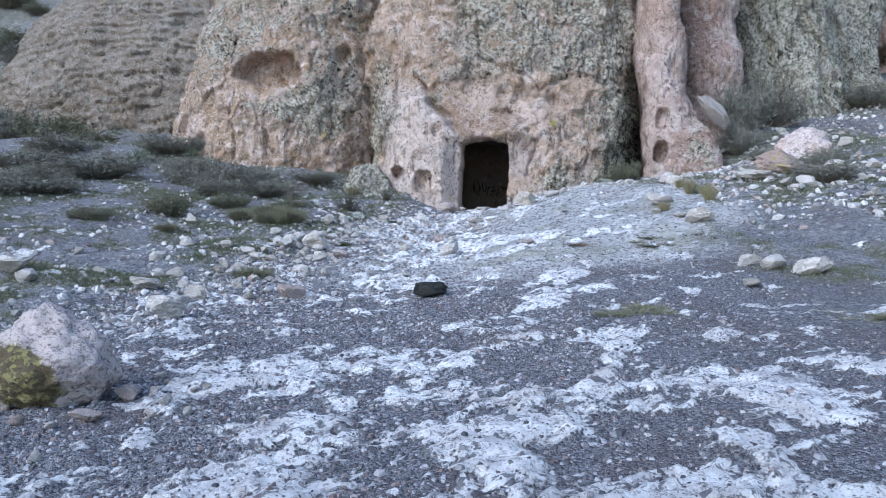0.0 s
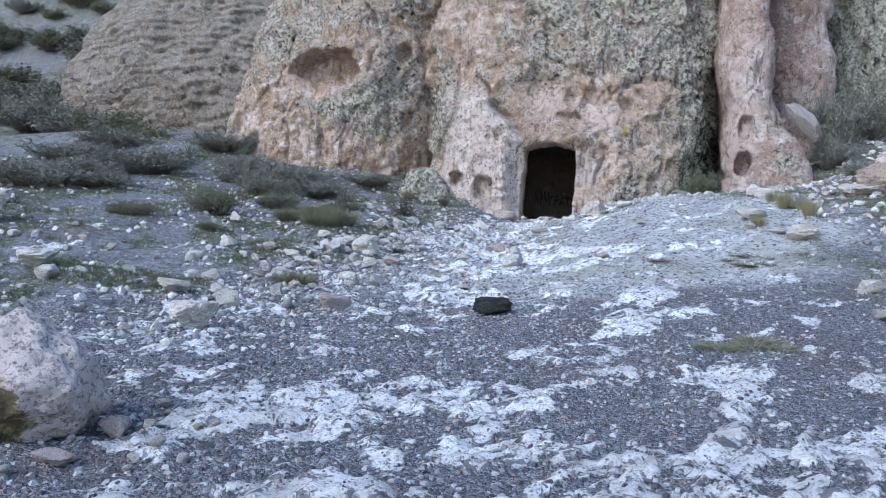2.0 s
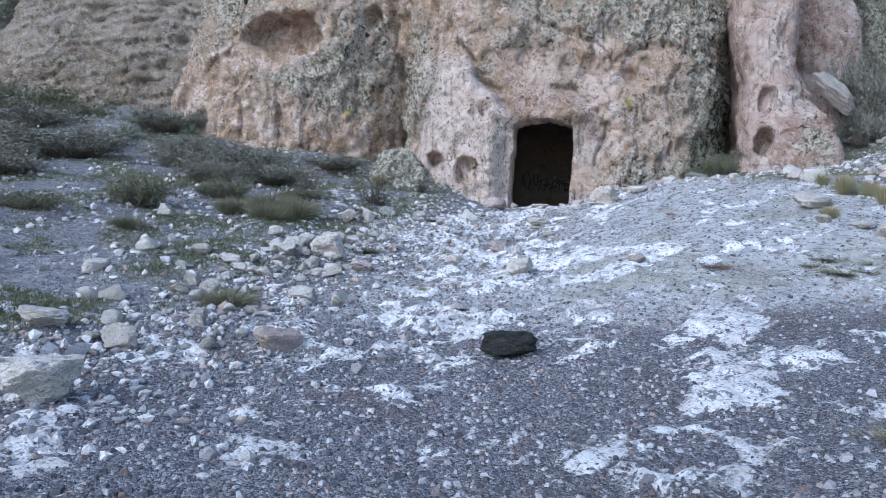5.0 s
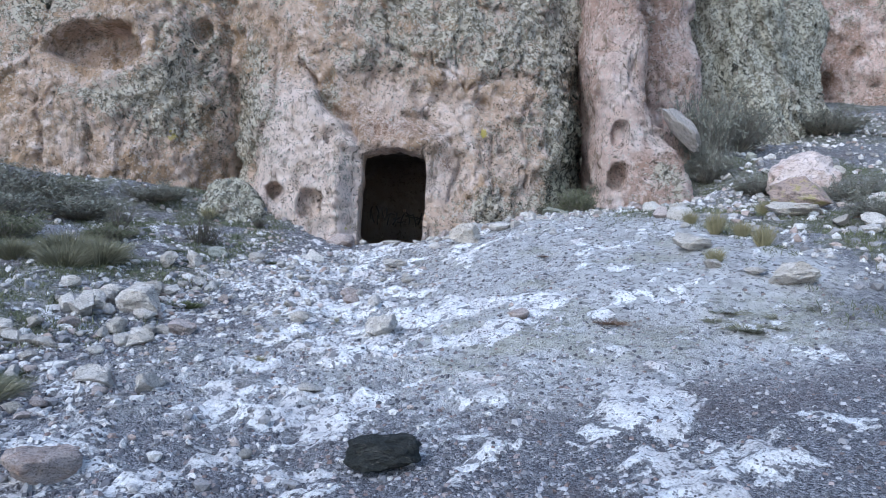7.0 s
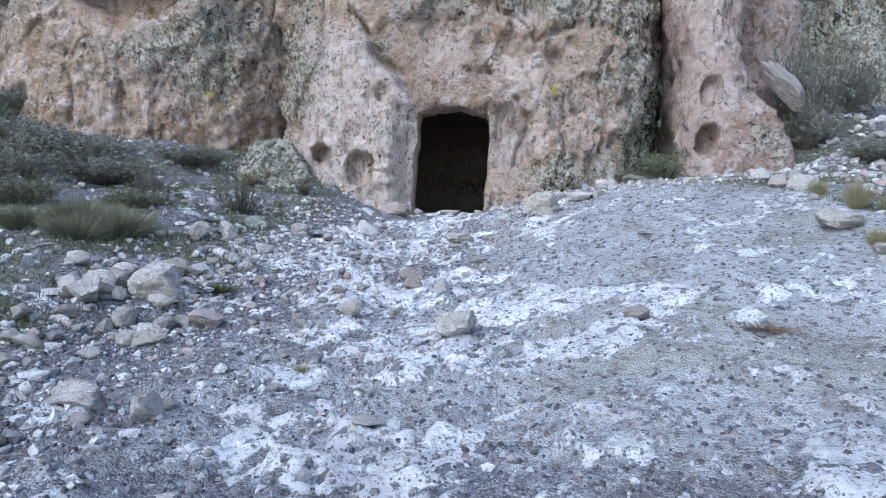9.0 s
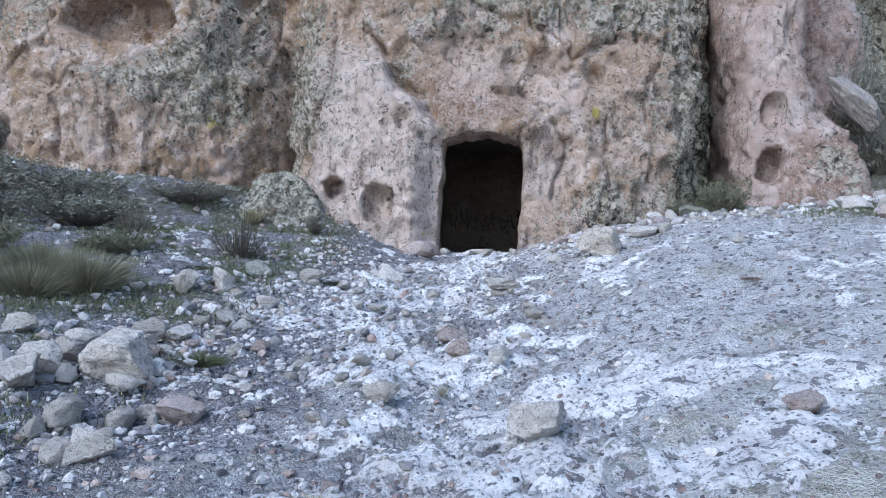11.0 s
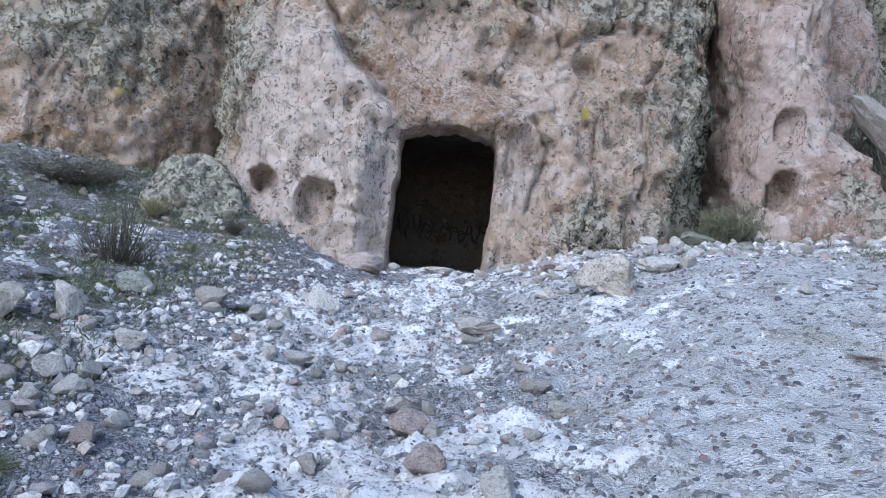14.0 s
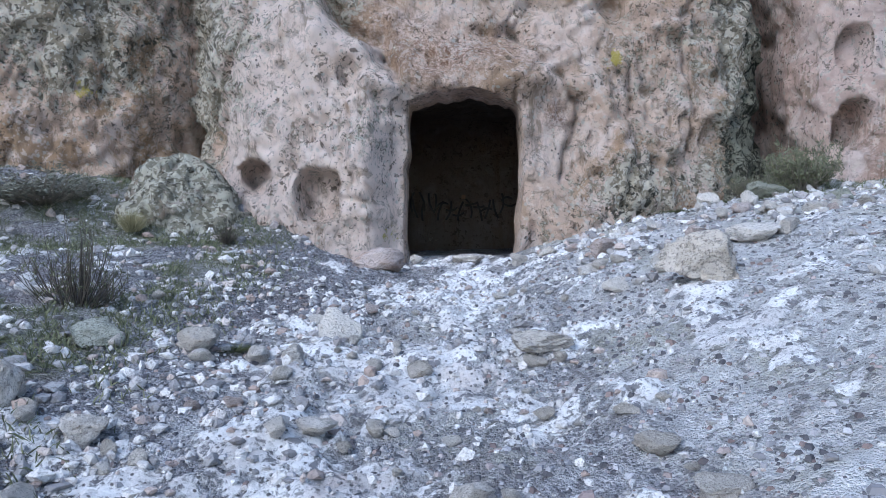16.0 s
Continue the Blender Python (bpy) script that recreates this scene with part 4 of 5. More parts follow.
put_rock(PINK[1], 1.93, -8.87, 0.22, 0.10, "brown rock half sunk in dust")
put_rock(PINK[2], -1.42, -7.09, 0.15, 0.10, "orange-brown rock among pale stones")
put_rock(PINK[2], 4.51, -4.24, 0.26, 0.19, "orange-pink rock below the pillar")
put_rock(PINK_FINE[0], -0.88, -12.11, 0.45, 0.17, "brown flat boulder at the gravel's edge", sink=0.3)
put_rock(PALE_FINE[2], 0.41, -4.46, 0.39, 0.11, "low slab of pale bedrock in the gully", turn=0)
put_rock(rock_mesh("rock", 231, rock_material("pitted_rock", (0.60, 0.53, 0.47), (0.42, 0.36, 0.30)), 5, 10, 0.5, 0.84), 1.50, -4.10, 0.50, 0.33, "large grey-brown pitted rock beside the path", turn=30)
put_rock(PALE[4], 2.06, -3.51, 0.40, 0.13, "white flat-topped rock on the mound", turn=0)
put_rock(PINK_FINE[1], -0.98, -0.80, 0.58, 0.24, "brown rock against the doorway's jamb", turn=10)
put_rock(PALE_FINE[0], -8.0, -10.2, 1.2, 0.55, "broad pale outcrop on the grassy slope", "boulder", sink=0.4)
put_rock(GREY[0], -2.30, -4.53, 0.31, 0.16, "grey lichened stone under a dry shrub")
put_rock(rock_mesh("boulder", 222, M_ROCK_MOSS, 5, 12, 0.45, 0.8), 6.95, -3.6, 0.98, 0.55, "reddish boulder capped with yellow-green moss", "boulder", turn=10)
put_rock(rock_mesh("boulder", 224, M_ROCK_PINK, 5, 10, 0.62, 0.86), 8.1, -1.2, 1.4, 0.9, "large pink and orange boulder on the scree", "boulder", turn=0)
put_rock(GREY[1], 3.3, -0.55, 0.5, 0.2, "grey stone at the cliff's foot")
put_rock(rock_mesh("leaning_rock", 226, rock_material("grey_slab", (0.56, 0.51, 0.48), (0.36, 0.32, 0.30), (0.10, 0.09, 0.08)), 5, 15, 0.5, 0.85), 6.68, 0.6, 0.44, 1.25, "long grey rock leaning against the pillar", "leaning_rock", sink=0.0, depth=0.6, turn=0, tilt=(-8, -40), lift=1.0)

for i in range(22):
    a, r = dice.uniform(0, 6.28), dice.uniform(0.42, 1.0)
    s = dice.uniform(0.035, 0.10)
    put_rock(SMALL[dice.randrange(8)], -0.62 + math.cos(a) * r, -16.6 + math.sin(a) * r * 0.7, s * 1.2, s * 0.7, "small stone lying beside the big boulder", group="stones round the boulder")

# broken rocks heaped on the bank beside the gully
for i in range(34):
    y = dice.uniform(-11.2, -6.8)
    x = -1.75 - 0.11 * (-y - 7) + dice.gauss(-0.35, 0.4)
    s = dice.uniform(0.10, 0.26)
    put_rock((PALE + PINK[:2])[dice.randrange(9)], x, y, s * 1.2, s * dice.uniform(0.55, 0.8), "broken pale rock on the stony bank", group="broken rocks on the bank", sink=0.2)

# scree below the domes and rubble along the cliff's foot
for i in range(70):
    x, y = (dice.uniform(6.2, 14.5), dice.uniform(-6.5, 7.0)) if i < 46 else (dice.uniform(1.0, 6.5), dice.gauss(-1.6, 0.7))
    s = dice.uniform(0.10, 0.22) * (2.2 if dice.random() < 0.2 and i < 46 else 1)
    put_rock((PALE + PINK + GREY)[dice.randrange(12)], x, y, s * 1.2, s * dice.uniform(0.5, 0.8), "broken grey-pink rock lying on the scree", group="scree rocks", sink=0.25)

# small stones strewn on bank, gully and scree
for i in range(190):
    zone = dice.random()
    if zone < 0.55:
        y = dice.uniform(-12.5, -3.2)
        x = -1.0 - 0.06 * (-y - 3) + dice.gauss(-0.3, 0.75)
        s = dice.uniform(0.045, 0.13) * (1.6 if dice.random() < 0.12 else 1)
    elif zone < 0.72:
        x, y = dice.gauss(0.0, 0.6), dice.uniform(-7.5, -2.5)
        s = dice.uniform(0.04, 0.10)
    elif zone < 0.80:
        x, y = dice.uniform(0.8, 3.4), dice.gauss(-2.9, 0.5)
        s = dice.uniform(0.06, 0.16)
    else:
        x, y = (dice.uniform(4.4, 10.5), dice.uniform(-9, 2.5)) if zone < 0.93 else (dice.uniform(-9, -3), dice.uniform(-11, -2))
        s = dice.uniform(0.08, 0.34)
    text = "small pale stone lying on the stony bank" if zone < 0.55 else "small pale stone in the gully" if zone < 0.72 else "pale stone below the cliff" if zone < 0.8 else "pale rock on the grassy slope"
    put_rock((SMALL if s < 0.2 else PALE)[dice.randrange(7)], x, y, s * 1.15, s * dice.uniform(0.5, 0.8), text, group="strewn stones")


# ---------- gravel, in one piece ----------
COBBLE = Nodes("cobble_stone")
shade = COBBLE.random(island=True)
tone = COBBLE.mix(COBBLE.step(shade, 0.1, 0.8), (0.25, 0.24, 0.25), (0.66, 0.63, 0.62))
tone = COBBLE.mix(COBBLE.step(COBBLE.math("FRACT", COBBLE.math("MULTIPLY", shade, 23.7)), 0.8, 0.95, 0.0, 0.6), tone, (0.42, 0.28, 0.22))
tone = COBBLE.mix(COBBLE.step(COBBLE.noise(45, 5, 0.7), 0.36, 0.52, 0.6, 0.0), tone, (0.14, 0.12, 0.115))
M_COBBLE = COBBLE.done(tone, 0.92, COBBLE.noise(60, 5, 0.7), 0.8, 0.02)


def build_cobbles(x, y, s, seed, label):
    """Fist-sized and smaller broken stones, too many to pick apart."""
    rng = np.random.default_rng(seed)
    bm = bmesh.new()
    bmesh.ops.create_icosphere(bm, subdivisions=1, radius=1.0)
    base = np.array([p.co[:] for p in bm.verts])
    tri = np.array([[p.index for p in f.verts] for f in bm.faces])
    bm.free()
    count, n = len(x), len(base)
    v = base[None] * (1 + 0.46 * rng.uniform(-1, 1, (count, n, 1))) * rng.uniform(0.6, 1.2, (count, 1, 3)) * [1, 1, 0.75]
    a = rng.uniform(0, 6.283, count)[:, None]
    v = np.stack([v[..., 0] * np.cos(a) - v[..., 1] * np.sin(a), v[..., 0] * np.sin(a) + v[..., 1] * np.cos(a), v[..., 2] + 0.25], -1) * s[:, None, None]
    v = v + np.stack([x, y, ground_z(x, y)], -1)[:, None]
    me = mesh_from("cobbles", v.reshape(-1, 3), (tri[None] + n * np.arange(count)[:, None, None]).reshape(-1, 3), M_COBBLE, smooth=False)
    tagged(new("cobbles", me), label, "stones", kind="stuff")


rng = np.random.default_rng(15)
y = rng.uniform(-14.5, -2.0, 5600)
build_cobbles(-0.9 - 0.07 * (-y - 3) + rng.normal(-0.35, 0.9, 5600), y, 0.010 + 0.038 * rng.random(5600) ** 3, 16, "small pale stones strewn over the stony bank")
y = rng.uniform(-12.0, -1.5, 2200)
build_cobbles(rng.normal(0.2, 0.8, 2200), y, 0.007 + 0.024 * rng.random(2200) ** 3, 17, "small pale stones strewn in the gully")
build_cobbles(rng.uniform(5.2, 16.0, 5200), rng.uniform(-9.0, 8.5, 5200), 0.022 + 0.075 * rng.random(5200) ** 3, 18, "broken pale rubble scattered over the scree")
build_cobbles(rng.uniform(0.8, 7.0, 1800), rng.normal(-1.7, 1.1, 1800), 0.014 + 0.05 * rng.random(1800) ** 3, 19, "broken pale rubble along the cliff's foot")
build_cobbles(-1.8 - 13 * rng.random(5200) ** 1.4, rng.uniform(-14.0, 3.0, 5200), 0.014 + 0.060 * rng.random(5200) ** 3, 20, "pale stones scattered over the grassy slope")


def build_gravel(count=60000):
    rng = np.random.default_rng(5)
    n = count * 3
    y = rng.uniform(-20.0, -0.4, n)
    x = rng.normal(0.6, 2.3, n)
    plates, gully, mound, spill, herb = ground_masks(x, y)
    _, bare, dust, _ = ground_detail(x, y)
    keep = rng.random(n) < (1.0 - 0.82 * bare) * (1 - 0.55 * mound) * (1 - 0.45 * herb) * (1 - 0.5 * gully)
    x, y = x[keep][:count], y[keep][:count]
    z = ground_z(x, y)
    m = len(x)
    s = 0.004 + 0.016 * rng.random(m) ** 3.0
    s *= np.where(rng.random(m) < 0.02, 1.6, 1.0)
    base = np.array([[-1, -1, -0.6], [1, -1, -0.6], [1, 1, -0.6], [-1, 1, -0.6], [-0.6, -0.6, 0.8], [0.6, -0.6, 0.8], [0.6, 0.6, 0.8], [-0.6, 0.6, 0.8]])
    v = base[None] * (1 + 0.35 * rng.uniform(-1, 1, (m, 8, 3)))
    a = rng.uniform(0, 6.283, m)
    ca, sa = np.cos(a)[:, None], np.sin(a)[:, None]
    st = rng.uniform(0.6, 1.0, m)[:, None]
    vx, vy = v[..., 0] * ca - v[..., 1] * st * sa, v[..., 0] * sa + v[..., 1] * st * ca
    out = np.stack([x[:, None] + vx * s[:, None], y[:, None] + vy * s[:, None], z[:, None] + (v[..., 2] * 0.7 + 0.15) * s[:, None]], -1).reshape(-1, 3)
    quad = np.array([[0, 3, 2, 1], [4, 5, 6, 7], [0, 1, 5, 4], [1, 2, 6, 5], [2, 3, 7, 6], [3, 0, 4, 7]])
    faces = (quad[None] + 8 * np.arange(m)[:, None, None]).reshape(-1, 4)
    k = Nodes("gravel_stone")
    r = k.random(island=True)
    col = k.mix(k.step(r, 0.25, 0.95), (0.075, 0.072, 0.082), (0.38, 0.37, 0.39))
    col = k.mix(k.step(k.math("FRACT", k.math("MULTIPLY", r, 17.3)), 0.7, 0.95, 0.0, 0.6), col, (0.25, 0.17, 0.15))
    mat = k.done(col, 0.9, k.noise(60, 4, 0.7), 0.4, 0.01)
    tagged(new("gravel", mesh_from("gravel", out, faces, mat, smooth=False)), "loose grey and purple gravel strewn over bedrock", "gravel", kind="stuff")


build_gravel()


# ---------- plants ----------
def tubes(paths, radii, sides=3):
    """Tapered twigs along paths (n, k, 3)."""
    n, k, _ = paths.shape
    ang = 2 * math.pi * np.arange(sides) / sides
    off = np.stack([np.cos(ang), np.sin(ang), 0 * ang], -1)
    v = paths[:, :, None, :] + radii[:, :, None, None] * off[None, None]
    f = grid_faces(k, sides, True)
    faces = (f[None] + (k * sides) * np.arange(n)[:, None, None]).reshape(-1, 4)
    return v.reshape(-1, 3), faces


def blades(root, tip, width, bend, rng):
    """Narrow leaves from root to tip, two spans each, bent downwards at the tip."""
    n = len(root)
    way = tip - root
    side = np.cross(way, rng.normal(size=(n, 3)))
    side /= np.linalg.norm(side, axis=1, keepdims=True) + 1e-9
    mid = root + 0.55 * way
    end = tip - np.array([0, 0, 1]) * bend[:, None]
    w = width[:, None]
    v = np.stack([root - side * w * 0.7, root + side * w * 0.7, mid + side * w, mid - side * w, end + side * w * 0.15, end - side * w * 0.15], 1).reshape(-1, 3)
    f = np.array([[0, 1, 2, 3], [3, 2, 4, 5]])
    return v, (f[None] + 6 * np.arange(n)[:, None, None]).reshape(-1, 4)


def shrub(name, seed, leaf_mat, stems=150, leaves=3600, spread_=1.0, leafy=1.0, label="", twig=1.0, wood=M_TWIG):
    """A twiggy desert shrub about one metre wide and 0.6 m high."""
    rng = np.random.default_rng(seed)
    root = new(name)
    az = rng.uniform(0, 2 * math.pi, stems)
    out = np.sqrt(rng.random(stems)) * 0.5 * spread_
    lobes = 0.78 + 0.22 * np.sin(az * 3 + seed) + 0.12 * np.sin(az * 5 + 2 * seed)
    top = (0.60 - 0.45 * out ** 1.5) * rng.uniform(0.65, 1.12, stems) * lobes
    t = np.linspace(0, 1, 5)[None, :, None]
    end = np.stack([np.cos(az) * out, np.sin(az) * out, top], -1)
    start = end * np.array([0.12, 0.12, 0]) + rng.normal(0, 0.03, (stems, 3)) * [1, 1, 0] - [0, 0, 0.03]
    ctrl = end * np.array([0.75, 0.75, 0.35])
    p = start[:, None] * (1 - t) ** 2 + 2 * ctrl[:, None] * t * (1 - t) + end[:, None] * t ** 2
    p = p + rng.normal(0, 0.012, p.shape) * t
    rad = twig * 0.007 * (1 - 0.8 * np.linspace(0, 1, 5))[None] * rng.uniform(0.5, 1.2, (stems, 1))
    v, f = tubes(p, rad)
    tw = 3 * stems
    which = rng.integers(0, stems, tw)
    along = rng.uniform(0.35, 0.95, tw)
    i = np.clip((along * 4).astype(int), 0, 3)
    a0 = p[which, i] + (p[which, i + 1] - p[which, i]) * (along * 4 - i)[:, None]
    d = rng.normal(size=(tw, 3)) * [1, 1, 0.6] + [0, 0, 0.7]
    d *= (rng.uniform(0.06, 0.16, tw) / np.linalg.norm(d, axis=1))[:, None]
    tp = np.stack([a0, a0 + 0.5 * d + rng.normal(0, 0.01, d.shape), a0 + d], 1)
    v2, f2 = tubes(tp, np.tile([[0.003, 0.0022, 0.001]], (tw, 1)) * twig)
    me = mesh_from("brushwood", np.concatenate([v, v2]), np.concatenate([f, f2 + len(v)]), wood)
    new("brushwood", me).parent = root
    if leaves:
        w = rng.integers(0, tw, leaves)
        base = tp[w, 0] + (tp[w, 2] - tp[w, 0]) * rng.uniform(0.1, 1.05, (leaves, 1)) + rng.normal(0, 0.012, (leaves, 3))
        d = rng.normal(size=(leaves, 3)) + [0, 0, 0.6]
        d *= (rng.uniform(0.02, 0.05, leaves) * leafy / np.linalg.norm(d, axis=1))[:, None]
        v, f = blades(base, base + d, rng.uniform(0.003, 0.0065, leaves) * leafy, np.zeros(leaves), rng)
        new("foliage", mesh_from("foliage", v, f, leaf_mat, smooth=False)).parent = root
    return tagged(root, label, "shrub")


def tuft(name, seed, mat, count, height, spread_, label, bend=0.3, width=0.004):
    rng = np.random.default_rng(seed)
    root = new(name)
    az, r = rng.uniform(0, 2 * math.pi, count), rng.random(count) ** 0.7
    a = np.stack([np.cos(az) * r * 0.25 * spread_, np.sin(az) * r * 0.25 * spread_, 0 * r - 0.02], -1)
    h = height * rng.uniform(0.45, 1.0, count)
    b = a + np.stack([np.cos(az) * r * spread_ * 0.6, np.sin(az) * r * spread_ * 0.6, h], -1) + rng.normal(0, 0.03, (count, 3))
    v, f = blades(a, b, np.full(count, width), bend * h * r, rng)
    new("sward", mesh_from("sward", v, f, mat, smooth=False)).parent = root
    return tagged(root, label, "grass")


def yucca(name, seed, label):
    rng = np.random.default_rng(seed)
    root = new(name)
    n = 90
    az, el = rng.uniform(0, 2 * math.pi, n), np.arcsin(rng.uniform(0.05, 1.0, n))
    d = np.stack([np.cos(az) * np.cos(el), np.sin(az) * np.cos(el), np.sin(el)], -1)
    v, f = blades(0.05 * d + [0, 0, 0.08], 0.5 * d * rng.uniform(0.8, 1.1, (n, 1)) + [0, 0, 0.08], np.full(n, 0.011), np.full(n, 0.02), rng)
    new("foliage", mesh_from("foliage", v, f, M_YUCCA, smooth=False)).parent = root
    bm = bmesh.new()
    bmesh.ops.create_cone(bm, cap_ends=True, segments=10, radius1=0.07, radius2=0.05, depth=0.2)
    me = bpy.data.meshes.new("stem")
    bm.to_mesh(me)
    bm.free()
    me.materials.append(M_TWIG)
    new("stem", me).parent = root
    return tagged(root, label, "yucca")


def stand(ob, x, y, w, h, turn, sink=0.02, unit=(1.0, 0.6)):
    z = float(terrain(np.array([x]), np.array([y]))[0]) - sink
    return pose(x, y, z, 0, 0, turn) @ Matrix.Diagonal((w / unit[0], w / unit[0], h / unit[1], 1))


OLIVE = [shrub("shrub", 300 + i, M_LEAF, 190, 5200, leafy=1.15, label="dense olive-green desert shrub on the stony bank") for i in range(2)]
ASH = [shrub("shrub", 310 + i, M_LEAF_GREY, 210, 4600, leafy=1.05, label="grey-green twiggy shrub on the bank") for i in range(2)]
BARE_SHRUB = shrub("dry_shrub", 320, M_LEAF, 110, 700, label="sparse dry shrub with bare dark twigs", twig=1.7, wood=plant_material("dark_twig", (0.15, 0.125, 0.105), (0.07, 0.06, 0.05)))
used = set()


def plant(src, x, y, w, h, text="", group="", unit=(1.0, 0.6)):
    m = stand(src, x, y, w, h, dice.uniform(0, 360), unit=unit)
    if src.name in used:
        ob = copy_thing(src, m)
    else:
        used.add(src.name)
        ob, src.matrix_world = src, m
    return tagged(ob, text, group=group)


# x, y, width, height
for i, (x, y, w, h) in enumerate([(-5.6, -7.0, 1.2, 0.62), (-5.0, -5.4, 1.1, 0.45), (-6.4, -8.4, 0.8, 0.35), (-3.9, -4.6, 0.9, 0.45), (-16.5, 3.6, 2.6, 1.2), (-14.2, 2.6, 2.0, 1.0),  (3.85, -0.25, 0.8, 0.6), (3.4, -0.3, 0.7, 0.35)]):
    plant(OLIVE[i % 2], x, y, w, h, group="olive shrubs")
for i, (x, y, w, h) in enumerate([(-6.2, -3.8, 1.5, 0.6), (-10.7, -1.4, 1.6, 0.7), (-10.5, -4.6, 1.3, 0.55), (-6.7, -1.1, 1.3, 0.55), (-8.4, -0.8, 1.3, 0.6), (-13.2, -0.5, 1.6, 0.7), (-4.85, -0.5, 1.2, 0.45),
                                  (-7.5, -2.1, 1.5, 0.6), (-12.4, -3.0, 1.8, 0.7), (-9.2, -6.0, 1.2, 0.45),  (-18.5, 4.4, 2.6, 1.3), (-20.5, 6.0, 2.8, 1.4), (7.4, -0.7, 0.9, 0.5), (8.05, -3.2, 0.8, 0.5), (-10.0, 0.5, 1.6, 0.7), (-5.4, -2.7, 1.2, 0.5), (11.8, 5.5, 1.6, 0.9), (7.3, 2.1, 1.1, 1.5), (8.1, 3.2, 1.9, 1.6), (7.0, 1.2, 0.8, 0.9), (7.41, -5.36, 0.95, 0.5), (-9.84, -7.02, 1.3, 0.6), (-10.08, -3.14, 1.9, 0.8), (-22.6, 6.5, 3.0, 1.4), (-25.0, 9.5, 3.2, 1.6), (-23.0, 13.0, 3.0, 1.5), (-26.5, 15.5, 3.4, 1.7), (-21.5, 17.0, 3.0, 1.5)]):
    plant(ASH[i % 2], x, y, w, h, group="grey shrubs")
for x, y, w, h in ((-2.75, -3.9, 0.75, 0.62), (-4.3, -3.4, 0.7, 0.4), (3.2, -0.45, 0.7, 0.3), (-2.6, -0.95, 0.5, 0.25)):
    plant(BARE_SHRUB, x, y, w, h, group="dry shrubs")

for i in range(70):
    x, y, w = dice.uniform(-38, -20.5), dice.uniform(2, 25), dice.uniform(1.6, 3.2)
    if not (x > -24 and y > 4):
        plant((ASH + OLIVE)[i % 4], x, y, w, w * 0.5, group="hillside shrubs")

STRAW = tuft("straw_tuft", 330, M_STRAW, 600, 0.42, 0.2, "tuft of dry straw-coloured grass", width=0.0016)
for x, y, w, h in ((4.85, -5.7, 1.2, 1.0), (5.06, -6.8, 0.95, 1.0), (4.76, -4.9, 0.8, 0.7), (5.1, -6.0, 0.9, 0.7), (-3.6, -1.0, 1.1, 0.75), (-1.1, -0.5, 0.6, 0.45), (0.03, -7.9, 0.4, 0.3), (-0.36, -9.5, 0.35, 0.25), (6.2, -4.0, 1.0, 0.8), (4.2, -7.6, 0.8, 0.6)):
    plant(STRAW, x, y, w, h * 0.95, group="straw tufts", unit=(1, 1))
GREEN = tuft("grass_tuft", 332, M_GRASS, 900, 0.24, 0.22, "low tuft of green grass among stones", width=0.0018)
for x, y, w, h in ((-2.05, -10.6, 1.3, 1.2), (-1.7, -7.5, 0.9, 1.1), (-2.0, -10.2, 1.0, 1.0), (-3.4, -6.0, 1.4, 1.3), (-1.55, -4.3, 0.6, 0.7), (-2.6, -5.2, 1.2, 0.8), (-3.0, -4.8, 1.3, 0.9), (3.0, -0.9, 1.3, 0.7), (2.4, -0.7, 1.1, 0.6), (3.6, -0.8, 1.2, 0.7), (1.75, -3.2, 0.5, 0.6), (-2.6, -7.6, 1.0, 0.8)):
    plant(GREEN, x, y, w * 1.1, h * 0.55, group="grass tufts", unit=(1, 1))
RUSH = tuft("tall_grass", 336, plant_material("olive_grass", (0.29, 0.27, 0.185), (0.12, 0.118, 0.08)), 2200, 0.48, 0.6, "tall clump of olive and straw-coloured grass", width=0.0022)
for x, y, w, h in ((-3.25, -6.35, 1.0, 1.0), (-3.75, -6.2, 1.0, 0.95), (-3.5, -6.75, 0.9, 0.8), (-4.2, -6.6, 0.8, 0.7), (-1.95, -10.85, 0.7, 0.55), (-4.7, -8.6, 0.6, 0.5)):
    plant(RUSH, x, y, w, h, group="grass clumps", unit=(1, 1))
MAT = tuft("herb_mat", 338, plant_material("grey_herb", (0.30, 0.285, 0.20), (0.13, 0.13, 0.085)), 420, 0.11, 0.3, "low mat of grey-green herbs on gravel", width=0.003)
for i in range(34):
    a, r = dice.uniform(0, 6.28), dice.random() ** 0.5
    cx, cy, rx = ((3.41, -13.4, 0.65), (5.3, -13.5, 0.5), (4.3, -9.3, 0.7))[i % 3]
    plant(MAT, cx + rx * r * math.cos(a), cy + 0.6 * rx * r * math.sin(a), dice.uniform(0.7, 1.1), dice.uniform(0.5, 0.9), group="herb mats", unit=(1, 1))
YUCCA = yucca("yucca", 340, "spiky green yucca rosette on the slope")
for x, y, w in ((-10.4, -0.6, 0.95), (-12.2, 2.7, 1.4), (-9.2, 0.35, 0.7)):
    plant(YUCCA, x, y, w, w, unit=(1, 1), group="yuccas")


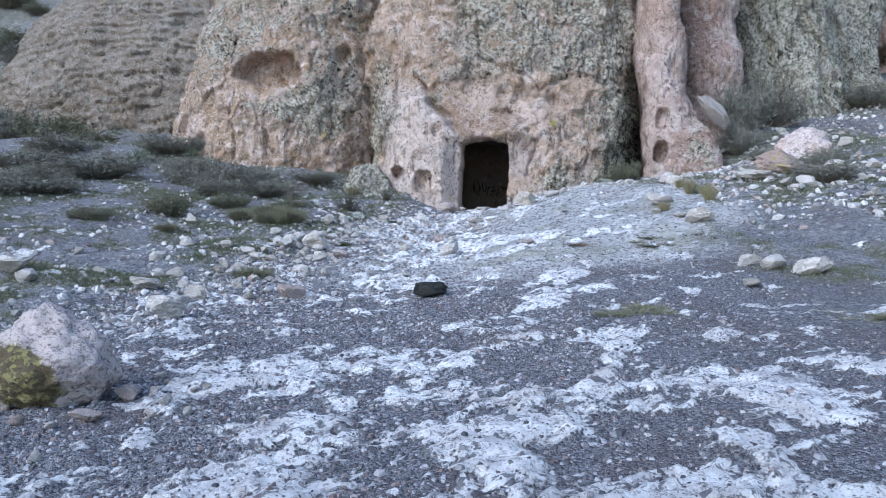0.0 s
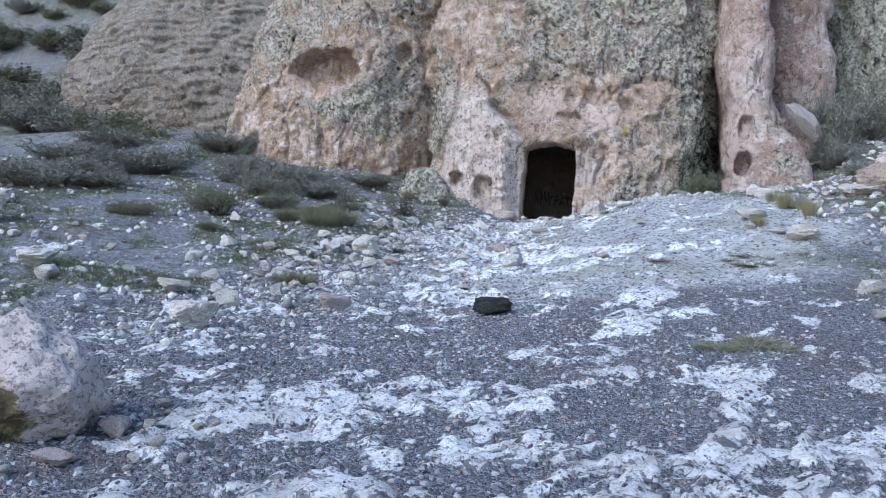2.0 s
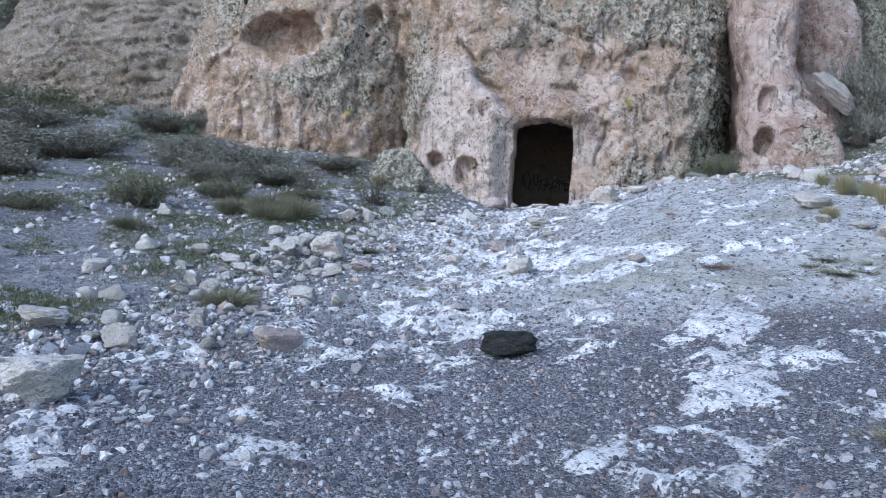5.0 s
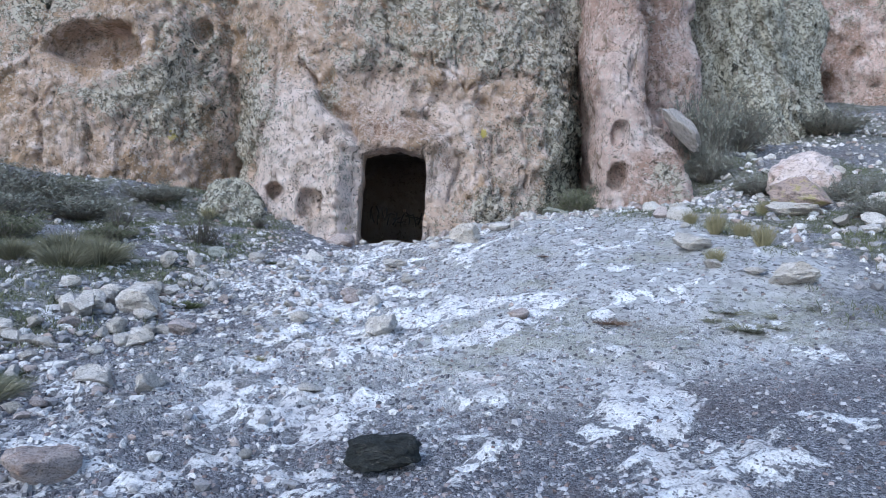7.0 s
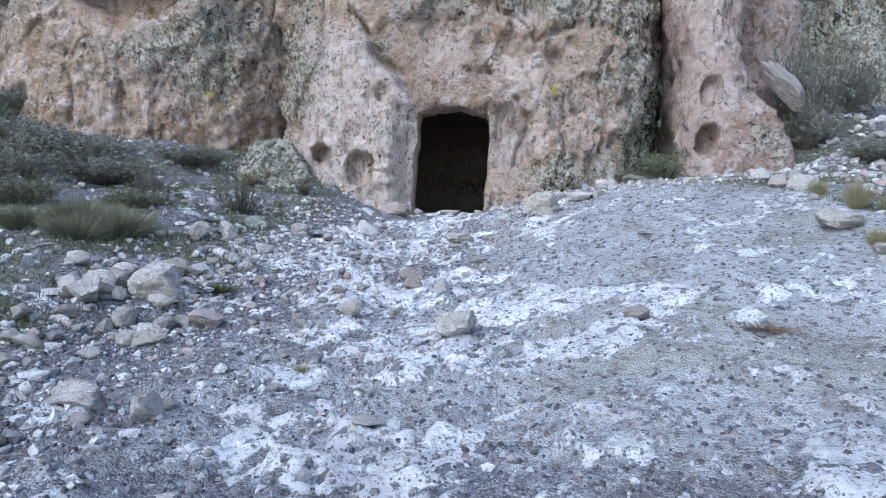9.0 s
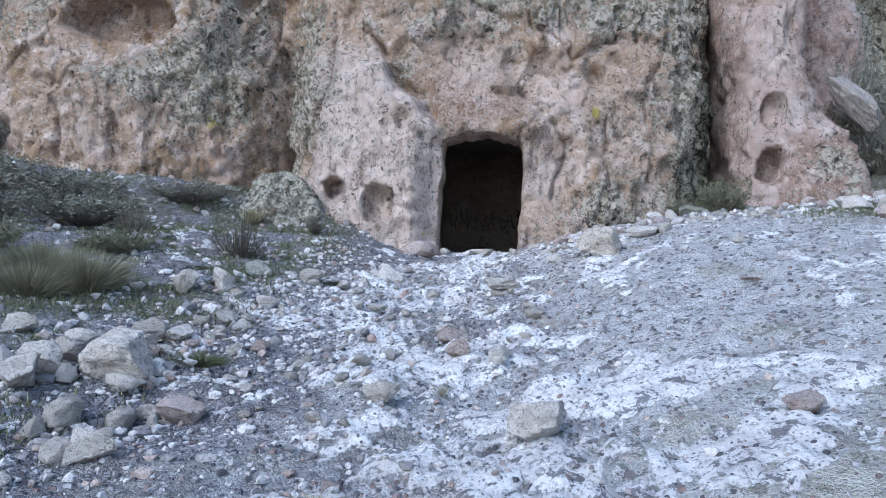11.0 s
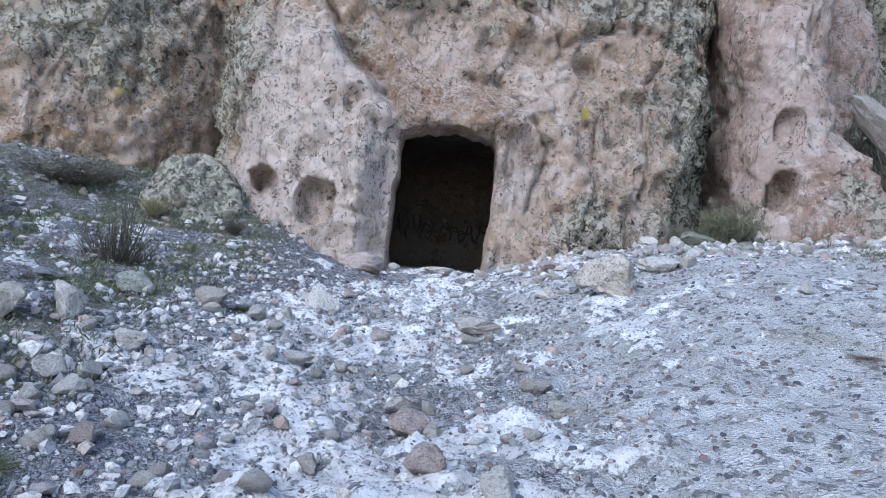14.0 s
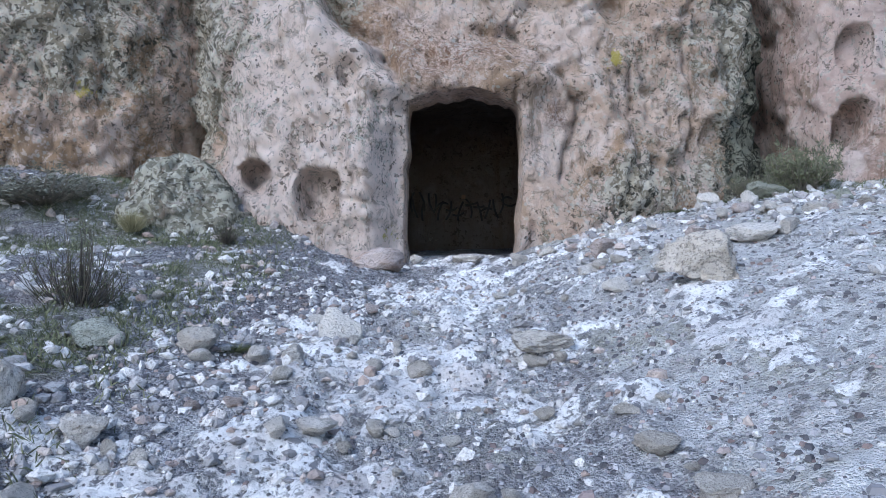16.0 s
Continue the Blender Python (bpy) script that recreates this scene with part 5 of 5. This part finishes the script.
def build_herbs(count=170000):
    """Short grass and herbs over bank and scree."""
    rng = np.random.default_rng(9)
    n = count * 5
    west = rng.random(n) < 0.68
    x = np.where(west, -1.6 - 13 * rng.random(n) ** 1.6, 2.6 + 8 * rng.random(n))
    y = np.where(west, rng.uniform(-14, 1.5, n), rng.uniform(-12, 2.5, n))
    clump = fbm(x, y, 6.0, 1.1, 4, 53) + 0.5 * fbm(x, y, 3.0, 0.2, 2, 57)
    keep = rng.random(n) < ss(-0.25, 0.6, clump) * ground_masks(x, y)[4]
    x, y = x[keep][:count], y[keep][:count]
    m = len(x)
    a = np.stack([x, y, ground_z(x, y) - 0.01], -1)
    d = rng.normal(size=(m, 3)) * [0.7, 0.7, 0.2] + [0, 0, 1]
    d *= (rng.uniform(0.03, 0.10, m) / np.linalg.norm(d, axis=1))[:, None]
    v, f = blades(a, a + d, rng.uniform(0.002, 0.005, m), 0.02 * rng.random(m), rng)
    mat = plant_material("short_herbs", (0.19, 0.195, 0.12), (0.07, 0.08, 0.04))
    tagged(new("short_grass", mesh_from("short_grass", v, f, mat, smooth=False)), "short grey-green grass and herbs between stones", "grass", kind="stuff")


build_herbs()


# ---------- faint black marks sprayed on the chamber's far wall ----------
def build_marks():
    rng = random.Random(4)
    k = Nodes("black_paint")
    mat = k.done(k.mix(k.noise(20, 4, 0.6), (0.035, 0.032, 0.03), (0.07, 0.06, 0.055)), 0.8)
    root = tagged(new("graffiti"), "faint black sprayed strokes on the chamber's far wall", "graffiti")
    root.location = (0, 3.862, 0.72)
    for i in range(11):
        for q in range(2):
            a = rng.choice((0.1, -0.25, 1.4, 1.57, 0.3))
            length, bow = (0.17 if abs(a) < 1 else 0.10), rng.uniform(-0.05, 0.05)
            x, z = -0.85 + 0.16 * i + rng.uniform(-0.05, 0.05), rng.uniform(-0.12, 0.12)
            verts = []
            for t in (-1, -0.5, 0, 0.5, 1):
                cx, cz = x + math.sin(a) * t * length + math.cos(a) * bow * (1 - t * t), z + math.cos(a) * t * length - math.sin(a) * bow * (1 - t * t)
                for side in (-0.018, 0.018):
                    verts.append((cx + math.cos(a) * side, -0.0008 * (2 * i + q), cz - math.sin(a) * side))
            new("stroke", mesh_from("stroke", verts, grid_faces(5, 2), mat, smooth=False)).parent = root


build_marks()


# ---------- small finds ----------
def scrap(name, mat, w, d, seed, label, x, y):
    """A crumpled scrap with a little thickness."""
    rng = np.random.default_rng(seed)
    n = 7
    u, v = np.meshgrid(np.linspace(-0.5, 0.5, n), np.linspace(-0.5, 0.5, n), indexing="ij")
    h = 0.35 * d * (u * 2) ** 2 + rng.normal(0, 0.08 * d, u.shape)
    top = np.stack([u * w, v * d, h + 0.004], -1).reshape(-1, 3)
    low = top - [0, 0, 0.003]
    f = grid_faces(n, n)
    ring = [i for i in range(n)] + [i * n + n - 1 for i in range(1, n)] + [n * n - 1 - i for i in range(1, n)] + [(n - 1 - i) * n for i in range(1, n - 1)]
    sides = [[a, b, b + n * n, a + n * n] for a, b in zip(ring, ring[1:] + ring[:1])]
    ob = new(name, mesh_from(name, np.concatenate([top, low]), f.tolist() + (f[:, ::-1] + n * n).tolist() + sides, mat))
    ob.matrix_world = pose(x, y, float(ground_z(np.array([x]), np.array([y]))[0]) + 0.004, 0, 0, 35)
    return tagged(ob, label, "litter")


k = Nodes("yellow_scrap")
scrap("scrap", k.done(k.mix(k.noise(40, 3, 0.6), (0.62, 0.47, 0.06), (0.50, 0.36, 0.05)), 0.7), 0.09, 0.08, 3, "crumpled yellow scrap lying among stones", -2.32, -7.15)
k = Nodes("white_scrap")
scrap("scrap", k.done(k.mix(k.noise(40, 3, 0.6), (0.80, 0.79, 0.74), (0.68, 0.67, 0.62)), 0.6), 0.12, 0.06, 4, "crumpled white scrap lying among stones", -2.20, -7.20)
RED = tuft("red_herb", 350, plant_material("red_herb_leaf", (0.24, 0.15, 0.11), (0.15, 0.105, 0.075)), 420, 0.07, 0.3, "low patch of reddish-brown herbs on the mound", width=0.002)
for x, y, w, h in ((2.75, -9.15, 0.9, 0.6), (2.45, -6.3, 0.5, 0.5), (3.4, -4.6, 0.7, 0.6)):
    plant(RED, x, y, w, h, group="red herbs", unit=(1, 1))
